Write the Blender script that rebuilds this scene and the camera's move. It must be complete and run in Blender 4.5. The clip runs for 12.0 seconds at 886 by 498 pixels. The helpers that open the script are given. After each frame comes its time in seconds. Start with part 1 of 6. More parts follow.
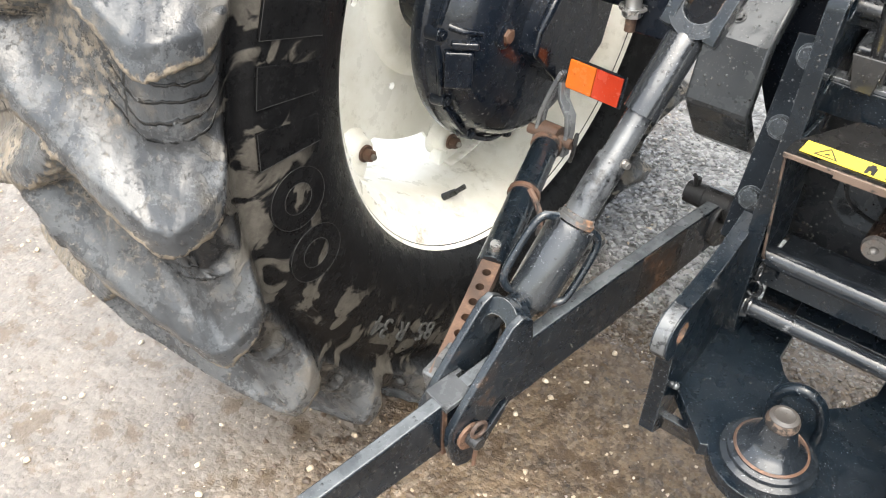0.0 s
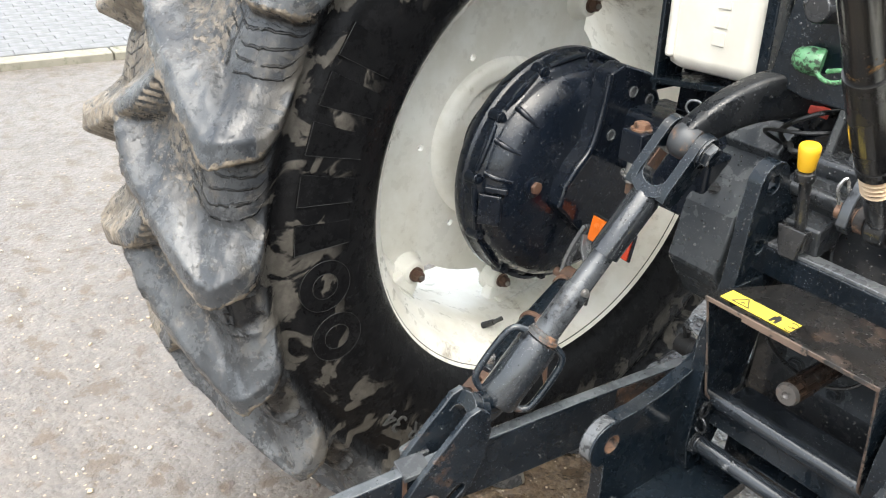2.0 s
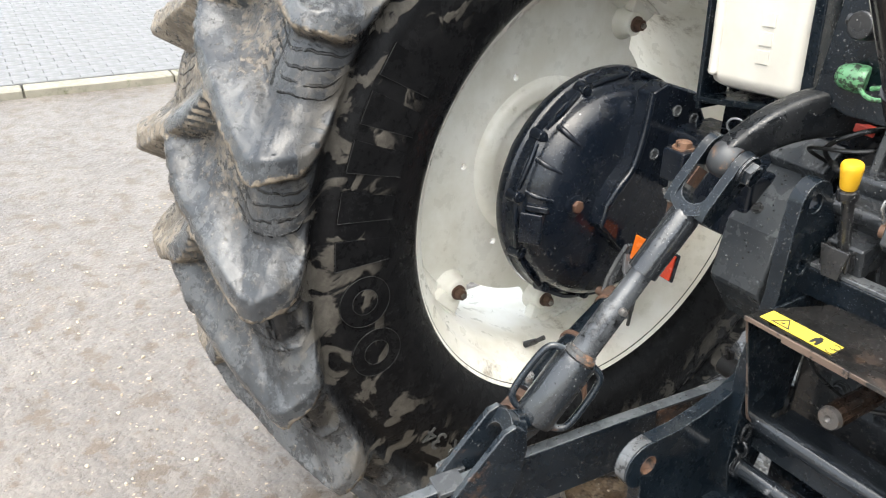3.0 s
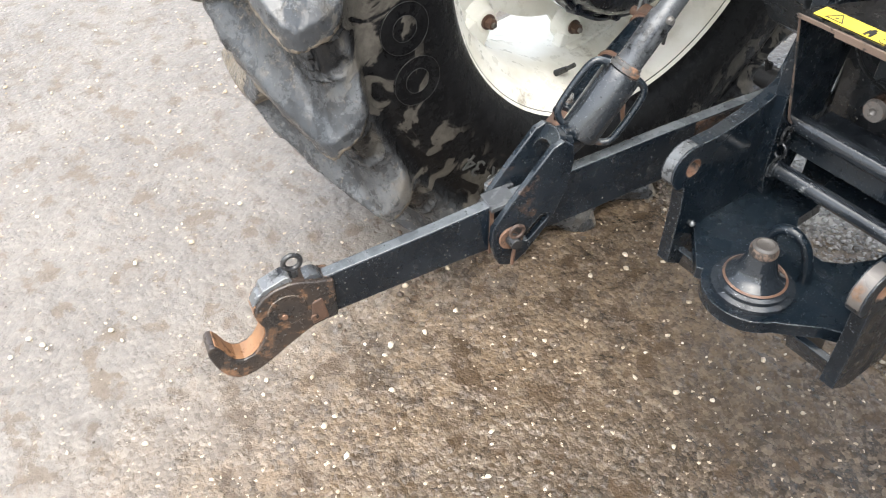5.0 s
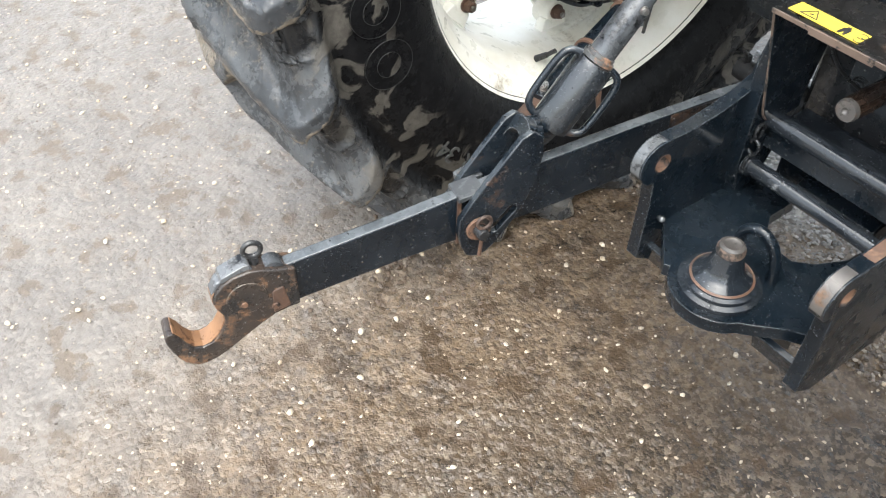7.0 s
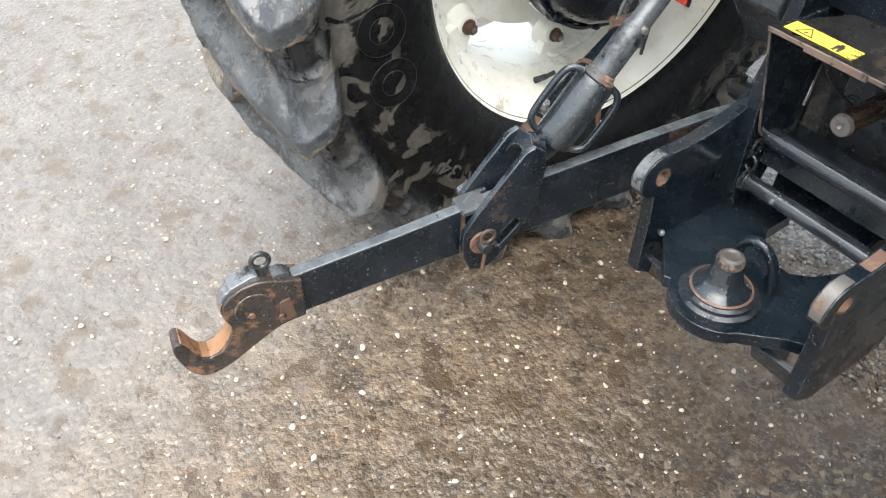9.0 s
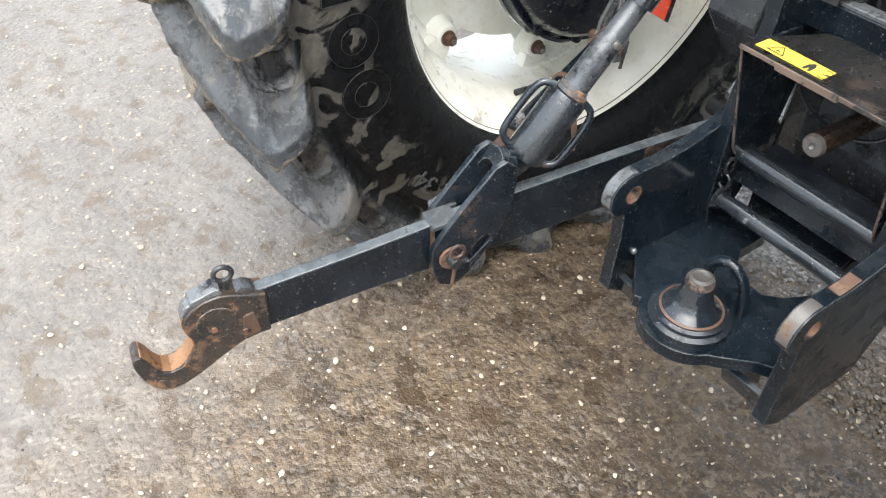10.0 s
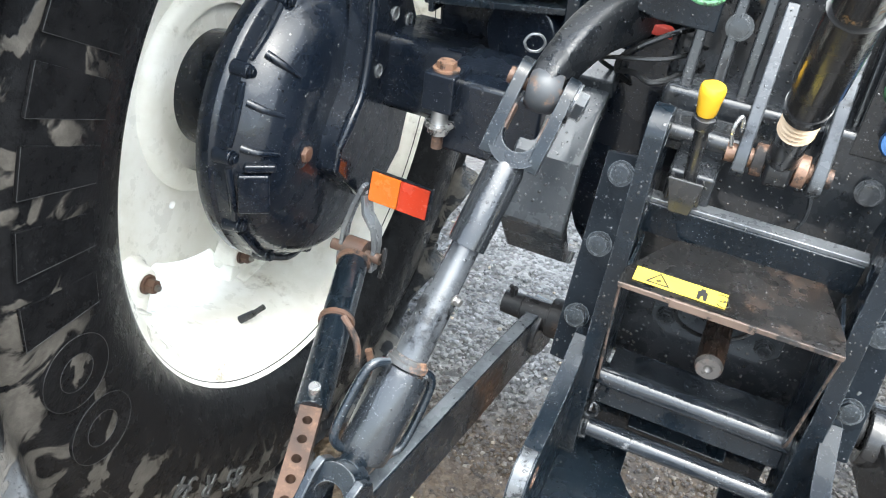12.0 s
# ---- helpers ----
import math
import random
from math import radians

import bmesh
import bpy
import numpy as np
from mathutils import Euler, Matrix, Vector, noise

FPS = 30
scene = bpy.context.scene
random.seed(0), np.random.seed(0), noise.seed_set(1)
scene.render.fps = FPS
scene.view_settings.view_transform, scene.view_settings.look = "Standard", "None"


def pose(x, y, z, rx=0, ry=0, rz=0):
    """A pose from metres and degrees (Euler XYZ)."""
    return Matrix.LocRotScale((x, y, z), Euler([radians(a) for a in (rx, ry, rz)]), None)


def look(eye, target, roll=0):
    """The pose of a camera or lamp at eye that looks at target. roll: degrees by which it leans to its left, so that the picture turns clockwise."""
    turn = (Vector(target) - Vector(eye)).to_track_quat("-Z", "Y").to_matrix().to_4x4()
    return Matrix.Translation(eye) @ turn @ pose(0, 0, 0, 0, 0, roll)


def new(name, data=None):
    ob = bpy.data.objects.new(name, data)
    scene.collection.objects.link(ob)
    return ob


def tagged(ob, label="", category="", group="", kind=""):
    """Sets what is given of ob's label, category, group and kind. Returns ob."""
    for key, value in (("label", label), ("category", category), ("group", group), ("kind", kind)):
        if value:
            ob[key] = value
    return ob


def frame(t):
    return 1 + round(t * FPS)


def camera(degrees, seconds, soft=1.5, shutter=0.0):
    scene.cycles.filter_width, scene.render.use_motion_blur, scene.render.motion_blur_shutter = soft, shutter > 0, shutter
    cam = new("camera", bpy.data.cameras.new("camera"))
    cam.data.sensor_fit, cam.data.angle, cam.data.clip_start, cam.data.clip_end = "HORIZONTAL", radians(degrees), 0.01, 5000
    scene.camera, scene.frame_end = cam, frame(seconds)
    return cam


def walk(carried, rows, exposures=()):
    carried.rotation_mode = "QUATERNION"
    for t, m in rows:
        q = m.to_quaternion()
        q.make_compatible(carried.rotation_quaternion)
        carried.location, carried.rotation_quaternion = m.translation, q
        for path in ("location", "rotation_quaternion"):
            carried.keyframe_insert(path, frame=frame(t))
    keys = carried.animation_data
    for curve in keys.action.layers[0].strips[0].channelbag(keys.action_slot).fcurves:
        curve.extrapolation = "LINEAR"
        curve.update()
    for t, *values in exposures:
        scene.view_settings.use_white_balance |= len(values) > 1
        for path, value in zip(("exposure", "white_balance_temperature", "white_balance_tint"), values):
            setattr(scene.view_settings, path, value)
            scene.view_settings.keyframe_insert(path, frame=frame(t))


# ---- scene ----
cam = camera(56.51, 12.0, soft=1.1)
# seconds, eye x y z, yaw to the left, pitch up, roll
ROWS = [
    (0, 0.0891, -1.2753, 1.4722, 39.072, -39.389, 1.200),
    (0.5, 0.1664, -1.2685, 1.4807, 39.094, -38.841, 2.371),
    (1, 0.2464, -1.3294, 1.4984, 40.713, -36.303, 2.304),
    (1.5, 0.3555, -1.2907, 1.5187, 44.311, -32.314, 3.201),
    (2, 0.4378, -1.2803, 1.5260, 51.598, -27.957, 3.203),
    (2.5, 0.4620, -1.2652, 1.5274, 55.383, -26.623, 1.883),
    (2.7, 0.4602, -1.2627, 1.5297, 55.736, -26.554, 1.771),
    (4.3, 0.4848, -1.3180, 1.4934, 56.261, -35.072, -0.172),
    (4.5, 0.4814, -1.3275, 1.4944, 56.198, -39.828, -0.975),
    (5, 0.4684, -1.3671, 1.4924, 55.716, -43.309, -1.062),
    (5.5, 0.4516, -1.3702, 1.4921, 55.034, -43.518, -0.565),
    (6, 0.4445, -1.3733, 1.4892, 55.079, -43.997, -0.476),
    (6.5, 0.4507, -1.3467, 1.4754, 54.831, -44.605, 0.604),
    (7, 0.4680, -1.3080, 1.4897, 55.128, -44.866, 0.680),
    (7.2, 0.4797, -1.2923, 1.4947, 55.159, -44.646, 0.783),
    (8.8, 0.4865, -1.3550, 1.4914, 54.567, -42.912, 1.180),
    (9, 0.4866, -1.3444, 1.4883, 54.494, -42.914, 1.276),
    (9.5, 0.4963, -1.3261, 1.4859, 54.476, -42.959, 1.257),
    (10, 0.4907, -1.2905, 1.4821, 54.141, -42.377, 2.303),
    (10.5, 0.4228, -1.2900, 1.4826, 53.848, -41.268, 5.051),
    (11, 0.2855, -1.2680, 1.4988, 38.678, -35.794, 4.033),
    (11.5, 0.1703, -1.2409, 1.4820, 27.201, -34.554, 7.651),
    (12, -0.0546, -1.1733, 1.4897, 20.117, -34.119, 7.479),
]
walk(cam, [(t, pose(x, y, z, 0, 0, yaw) @ pose(0, 0, 0, 90 + pitch, 0, 0) @ pose(0, 0, 0, 0, 0, roll)) for t, x, y, z, yaw, pitch, roll in ROWS],
     exposures=[(0, 2.43, 6900, 7), (0.5, 2.39, 6650, 7), (1, 2.35, 6600, 6), (2.5, 2.07, 6700, 6), (4.5, 2.25, 6700, 8), (5.5, 2.18, 6550, 6), (10.5, 2.14, 6450, 5), (11.0, 2.28, 6300, 6), (11.5, 2.5, 6200, 5), (12, 2.65, 6150, 4)])

# ---- world, sun, exposure ----
world = bpy.data.worlds.new("overcast")
scene.world = world
world.use_nodes = True
wn = world.node_tree.nodes
wl = world.node_tree.links
sky = wn.new("ShaderNodeTexSky")
sky.sky_type = "NISHITA"
sky.sun_disc = False
sky.sun_elevation = radians(67)
sky.sun_rotation = radians(145)
sky.air_density, sky.dust_density, sky.ozone_density = 1.0, 4.0, 1.0
veil = wn.new("ShaderNodeHueSaturation")
veil.inputs["Saturation"].default_value = 0.5
wl.new(sky.outputs[0], veil.inputs["Color"])
wl.new(veil.outputs[0], wn["Background"].inputs["Color"])
wn["Background"].inputs["Strength"].default_value = 0.15

sun = new("sun", bpy.data.lights.new("sun", "SUN"))
sun.data.energy, sun.data.angle, sun.data.color = 0.95, radians(75), (1.0, 0.98, 0.95)
sun.matrix_world = look((1.5, -2.0, 6.0), (0, 0, 0))


# ---- materials ----
def node_mat(name):
    m = bpy.data.materials.new(name)
    m.use_nodes = True
    t = m.node_tree
    return m, t.nodes, t.links, t.nodes["Principled BSDF"]


def coords(n, l, scale=1.0):
    tc = n.new("ShaderNodeTexCoord")
    return tc.outputs["Object"]


def noise_tex(n, l, vec, scale, detail=4.0, rough=0.6):
    t = n.new("ShaderNodeTexNoise")
    t.inputs["Scale"].default_value, t.inputs["Detail"].default_value, t.inputs["Roughness"].default_value = scale, detail, rough
    l.new(vec, t.inputs["Vector"])
    return t.outputs["Fac"]


def ramp(n, l, fac, lo, hi, a=0.0, b=1.0):
    r = n.new("ShaderNodeMapRange")
    r.interpolation_type = "SMOOTHSTEP"
    for k, v in zip(("From Min", "From Max", "To Min", "To Max"), (lo, hi, a, b)):
        r.inputs[k].default_value = v
    l.new(fac, r.inputs["Value"])
    return r.outputs[0]


def mix(n, l, fac, a, b):
    m = n.new("ShaderNodeMix")
    m.data_type = "RGBA"
    if isinstance(fac, float):
        m.inputs["Factor"].default_value = fac
    else:
        l.new(fac, m.inputs["Factor"])
    for key, v in (("A", a), ("B", b)):
        sock = [s for s in m.inputs if s.name == key and s.type == "RGBA"][0]
        if isinstance(v, tuple):
            sock.default_value = (*v, 1)
        else:
            l.new(v, sock)
    return [s for s in m.outputs if s.type == "RGBA"][0]


def math_node(n, l, op, a, b=0.0):
    m = n.new("ShaderNodeMath")
    m.operation = op
    for k, v in enumerate((a, b)):
        if isinstance(v, (int, float)):
            m.inputs[k].default_value = v
        else:
            l.new(v, m.inputs[k])
    return m.outputs[0]


def bump(n, l, height, strength, dist, bsdf, prev=None):
    b = n.new("ShaderNodeBump")
    b.inputs["Strength"].default_value, b.inputs["Distance"].default_value = strength, dist
    l.new(height, b.inputs["Height"])
    if prev is not None:
        l.new(prev, b.inputs["Normal"])
    l.new(b.outputs[0], bsdf.inputs["Normal"])
    return b.outputs[0]


def drops(n, l, vec, scale, share):
    """Heights of beads of rain on a surface."""
    v = n.new("ShaderNodeTexVoronoi")
    v.inputs["Scale"].default_value = scale
    l.new(vec, v.inputs["Vector"])
    pick = n.new("ShaderNodeSeparateColor")
    l.new(v.outputs["Color"], pick.inputs[0])
    size = math_node(n, l, "MULTIPLY", ramp(n, l, pick.outputs[0], 1.0 - share, 1.0, 0.05, 0.42), ramp(n, l, noise_tex(n, l, vec, 26.0, 4.0), 0.36, 0.62, 0.6, 1.1))
    d = math_node(n, l, "SUBTRACT", size, v.outputs["Distance"])
    return ramp(n, l, d, 0.0, 0.26)


def painted(name, base, second, rough=(0.25, 0.5), metal=0.0, wear=None, wear_at=(0.62, 0.7), wear_scale=9.0, grain=140.0, relief=0.15,
            rain=0.0, rain_scale=165.0, coat=0.0, edge=None, top=None, spec=0.5):
    m, n, l, p = node_mat(name)
    vec = coords(n, l)
    big = noise_tex(n, l, vec, 7.0, 5.0)
    fine = noise_tex(n, l, vec, grain, 3.0)
    col = mix(n, l, ramp(n, l, big, 0.38, 0.66), base, second)
    ro = ramp(n, l, noise_tex(n, l, vec, 23.0, 5.0), 0.3, 0.7, *rough)
    if wear:
        mask = ramp(n, l, noise_tex(n, l, vec, wear_scale, 8.0, 0.72), *wear_at)
        col = mix(n, l, mask, col, mix(n, l, ramp(n, l, fine, 0.35, 0.65), wear, tuple(c * 0.45 for c in wear)))
        ro = math_node(n, l, "ADD", ro, math_node(n, l, "MULTIPLY", mask, 0.3))
    p.inputs["Specular IOR Level"].default_value = spec
    # up-facing faces get a paler base colour in place of mirrored sky
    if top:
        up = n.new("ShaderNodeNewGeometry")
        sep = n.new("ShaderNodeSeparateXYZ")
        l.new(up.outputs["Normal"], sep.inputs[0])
        film_sheen = math_node(n, l, "MULTIPLY", ramp(n, l, sep.outputs[2], 0.75, 0.96), ramp(n, l, noise_tex(n, l, vec, 17.0, 7.0, 0.65), 0.3, 0.62, 0.35, 1.0))
        col = mix(n, l, film_sheen, col, top)
    if edge:
        bv = n.new("ShaderNodeBevel")
        bv.samples = 4
        bv.inputs["Radius"].default_value = 0.0032
        geo = n.new("ShaderNodeNewGeometry")
        dot = n.new("ShaderNodeVectorMath")
        dot.operation = "DOT_PRODUCT"
        l.new(bv.outputs[0], dot.inputs[0])
        l.new(geo.outputs["Normal"], dot.inputs[1])
        worn = math_node(n, l, "MULTIPLY", ramp(n, l, dot.outputs["Value"], 0.97, 0.80), ramp(n, l, noise_tex(n, l, vec, 60.0, 6.0, 0.7), 0.38, 0.56))
        col = mix(n, l, worn, col, edge)
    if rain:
        # pale specks in the base colour stand in for glints on rain beads
        bead_glints = math_node(n, l, "MULTIPLY", ramp(n, l, noise_tex(n, l, vec, 330.0, 2.0), 0.66, 0.72), ramp(n, l, noise_tex(n, l, vec, 15.0, 5.0), 0.38, 0.62, 0.0, 0.6))
        col = mix(n, l, bead_glints, col, (0.3, 0.31, 0.32))
    nrm = bump(n, l, fine, relief, 0.002, p)
    nrm = bump(n, l, big, 0.25, 0.004, p, nrm)
    if rain:
        h = drops(n, l, vec, rain_scale, rain)
        film_sheen = ramp(n, l, noise_tex(n, l, vec, 19.0, 6.0, 0.6), 0.50, 0.55)
        nrm = bump(n, l, film_sheen, 0.12, 0.0008, p, nrm)
        bump(n, l, h, 1.0, 0.0024, p, nrm)
        wet = math_node(n, l, "MAXIMUM", film_sheen, ramp(n, l, h, 0.0, 0.3))
        ro = math_node(n, l, "MULTIPLY", ro, ramp(n, l, wet, 0.0, 1.0, 1.0, 0.3))
        l.new(ramp(n, l, h, 0.0, 0.3, spec, 1.0), p.inputs["Specular IOR Level"])
    l.new(col, p.inputs["Base Color"])
    l.new(ro, p.inputs["Roughness"])
    p.inputs["Metallic"].default_value = metal
    p.inputs["Coat Weight"].default_value = coat
    if rain:
        l.new(ramp(n, l, h, 0.0, 0.35, coat, 1.0), p.inputs["Coat Weight"])
    p.inputs["Coat Roughness"].default_value = 0.07
    return m


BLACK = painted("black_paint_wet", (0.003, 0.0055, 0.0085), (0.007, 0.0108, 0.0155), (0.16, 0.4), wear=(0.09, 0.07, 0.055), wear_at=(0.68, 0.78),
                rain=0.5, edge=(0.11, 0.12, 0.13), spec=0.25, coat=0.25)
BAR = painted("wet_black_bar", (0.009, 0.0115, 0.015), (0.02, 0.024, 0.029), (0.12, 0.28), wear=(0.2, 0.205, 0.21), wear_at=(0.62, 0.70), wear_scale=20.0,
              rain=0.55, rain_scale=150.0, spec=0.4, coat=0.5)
JAW = painted("bright_rusty_jaw", (0.27, 0.145, 0.075), (0.15, 0.085, 0.05), (0.25, 0.45), metal=0.3, wear=(0.10, 0.055, 0.035), wear_at=(0.54, 0.64), wear_scale=34.0)
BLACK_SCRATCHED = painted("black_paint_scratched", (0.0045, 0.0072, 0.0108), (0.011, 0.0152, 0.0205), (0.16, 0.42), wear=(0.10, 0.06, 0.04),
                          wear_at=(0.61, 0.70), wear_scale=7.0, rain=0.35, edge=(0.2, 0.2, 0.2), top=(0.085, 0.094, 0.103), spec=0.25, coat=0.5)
CASTING = painted("navy_black_casting", (0.0035, 0.0055, 0.0095), (0.006, 0.0085, 0.0135), (0.24, 0.42), wear=(0.03, 0.03, 0.03), wear_at=(0.68, 0.8),
                  rain=0.25, relief=0.3, spec=0.2, coat=0.4)
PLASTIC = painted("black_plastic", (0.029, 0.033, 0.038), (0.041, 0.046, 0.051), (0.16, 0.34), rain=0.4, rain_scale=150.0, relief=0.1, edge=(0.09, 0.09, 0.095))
FLANGE = painted("dull_black_flange", (0.003, 0.005, 0.008), (0.006, 0.009, 0.013), (0.28, 0.5), wear=(0.05, 0.04, 0.034), wear_at=(0.66, 0.76), rain=0.45, rain_scale=150.0, edge=(0.1, 0.105, 0.11), spec=0.1)
SHAFT = painted("wet_brown_shaft", (0.05, 0.029, 0.019), (0.02, 0.0135, 0.0105), (0.16, 0.38), metal=0.1, wear=(0.13, 0.085, 0.055), wear_at=(0.58, 0.7), wear_scale=30.0, relief=0.4, rain=0.3)
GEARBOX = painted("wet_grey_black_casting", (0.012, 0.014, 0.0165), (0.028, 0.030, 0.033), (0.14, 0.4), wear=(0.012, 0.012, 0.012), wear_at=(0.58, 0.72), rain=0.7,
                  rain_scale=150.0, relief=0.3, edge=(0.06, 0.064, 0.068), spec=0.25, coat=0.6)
GREASY = painted("greasy_black_iron", (0.010, 0.011, 0.0125), (0.024, 0.024, 0.025), (0.2, 0.45), wear=(0.06, 0.048, 0.04), wear_at=(0.58, 0.72), rain=0.5,
                 rain_scale=150.0, spec=0.25, coat=0.5)
RUST = painted("rusty_iron", (0.095, 0.052, 0.034), (0.045, 0.03, 0.024), (0.35, 0.65), metal=0.1, wear=(0.2, 0.12, 0.08), wear_at=(0.5, 0.66), wear_scale=30.0, relief=0.5)
HOOKMAT = painted("rusty_black_hook", (0.016, 0.015, 0.015), (0.042, 0.031, 0.025), (0.2, 0.45), wear=(0.20, 0.11, 0.062), wear_at=(0.52, 0.66), wear_scale=26.0, edge=(0.3, 0.26, 0.22), rain=0.25, relief=0.4)
EDGE_RUST = painted("rusty_sheet_edge", (0.14, 0.10, 0.078), (0.075, 0.055, 0.045), (0.3, 0.5), metal=0.2, wear=(0.03, 0.028, 0.027), wear_at=(0.5, 0.58), wear_scale=30.0)
RUST_LIGHT = painted("rust_worn_bright", (0.20, 0.115, 0.075), (0.10, 0.06, 0.044), (0.3, 0.55), metal=0.3, wear=(0.03, 0.027, 0.026), wear_at=(0.47, 0.56),
                     wear_scale=24.0, relief=0.35)
RIM_WORN = painted("worn_rusty_rim", (0.055, 0.054, 0.054), (0.10, 0.09, 0.082), (0.25, 0.45), metal=0.1, wear=(0.15, 0.085, 0.05), wear_at=(0.5, 0.62), wear_scale=22.0)
RIM_SCUFFED = painted("scuffed_grey_rim", (0.055, 0.06, 0.066), (0.11, 0.115, 0.12), (0.2, 0.4), metal=0.25, wear=(0.016, 0.017, 0.019), wear_at=(0.5, 0.57), wear_scale=38.0, rain=0.4)
STEEL = painted("worn_bright_steel", (0.34, 0.33, 0.32), (0.22, 0.2, 0.18), (0.25, 0.45), metal=0.85, wear=(0.2, 0.1, 0.06), wear_at=(0.55, 0.66), wear_scale=40.0)
ZINC = painted("zinc_plate", (0.5, 0.5, 0.49), (0.36, 0.36, 0.36), (0.25, 0.4), metal=0.8, rain=0.2)
SILVER = painted("worn_grey_steel", (0.10, 0.107, 0.115), (0.16, 0.165, 0.17), (0.22, 0.4), metal=0.4, wear=(0.02, 0.021, 0.023), wear_at=(0.56, 0.66),
                 wear_scale=14.0, rain=0.3)
ROD_GREY = painted("wet_grey_rod_paint", (0.042, 0.046, 0.052), (0.075, 0.08, 0.086), (0.14, 0.34), metal=0.15, wear=(0.013, 0.014, 0.016), wear_at=(0.50, 0.60),
                   wear_scale=11.0, rain=0.3, rain_scale=150.0)
SLEEVE = painted("wet_black_sleeve", (0.016, 0.018, 0.021), (0.036, 0.039, 0.043), (0.14, 0.32), metal=0.1, wear=(0.11, 0.115, 0.12), wear_at=(0.64, 0.72),
                 wear_scale=16.0, rain=0.45, rain_scale=150.0, spec=0.5, coat=0.5)
CREAM = painted("cream_wheel_paint", (0.77, 0.76, 0.70), (0.66, 0.64, 0.56), (0.24, 0.42), wear=(0.32, 0.27, 0.19), wear_at=(0.56, 0.72), wear_scale=6.0, relief=0.05)
TANK = painted("cream_tank_plastic", (0.58, 0.56, 0.51), (0.51, 0.49, 0.44), (0.35, 0.5), wear=(0.4, 0.34, 0.25), wear_at=(0.68, 0.85), wear_scale=6.0, relief=0.06)
YELLOW = painted("yellow_plastic", (0.72, 0.42, 0.02), (0.66, 0.36, 0.02), (0.3, 0.45), relief=0.05)
LABEL = painted("yellow_label", (0.66, 0.50, 0.06), (0.60, 0.44, 0.05), (0.3, 0.5), wear=(0.25, 0.2, 0.1), wear_at=(0.68, 0.76), wear_scale=40.0, relief=0.02)
INK = painted("black_ink", (0.02, 0.02, 0.02), (0.03, 0.03, 0.03), (0.4, 0.6), relief=0.02)
AMBER = painted("amber_reflector", (0.52, 0.115, 0.012), (0.45, 0.09, 0.01), (0.15, 0.3), rain=0.2, relief=0.02)
RED = painted("red_reflector", (0.40, 0.038, 0.016), (0.33, 0.03, 0.012), (0.15, 0.3), rain=0.2, relief=0.02)
GREEN = painted("green_plastic", (0.10, 0.26, 0.125), (0.06, 0.18, 0.08), (0.25, 0.45), wear=(0.03, 0.05, 0.03), wear_at=(0.50, 0.58), wear_scale=70.0)
BLUE = painted("blue_plastic", (0.02, 0.075, 0.20), (0.04, 0.11, 0.25), (0.3, 0.5), wear=(0.03, 0.05, 0.08), wear_at=(0.6, 0.7), wear_scale=30.0)
HOSE = painted("black_rubber_hose", (0.006, 0.0065, 0.007), (0.013, 0.0135, 0.014), (0.35, 0.55), rain=0.3)
COPPER = painted("copper_grease_thread", (0.55, 0.42, 0.28), (0.36, 0.25, 0.16), (0.3, 0.5), metal=0.5, relief=0.4, grain=300.0)
REDWIRE = painted("red_connector", (0.45, 0.05, 0.03), (0.36, 0.04, 0.03), (0.4, 0.6))
PAVER = painted("grey_paver", (0.152, 0.153, 0.154), (0.132, 0.133, 0.134), (0.4, 0.65), relief=0.3, grain=300.0)
KERB = painted("kerb_concrete", (0.235, 0.218, 0.172), (0.185, 0.172, 0.135), (0.4, 0.7), wear=(0.12, 0.13, 0.06), wear_at=(0.55, 0.7), relief=0.5)


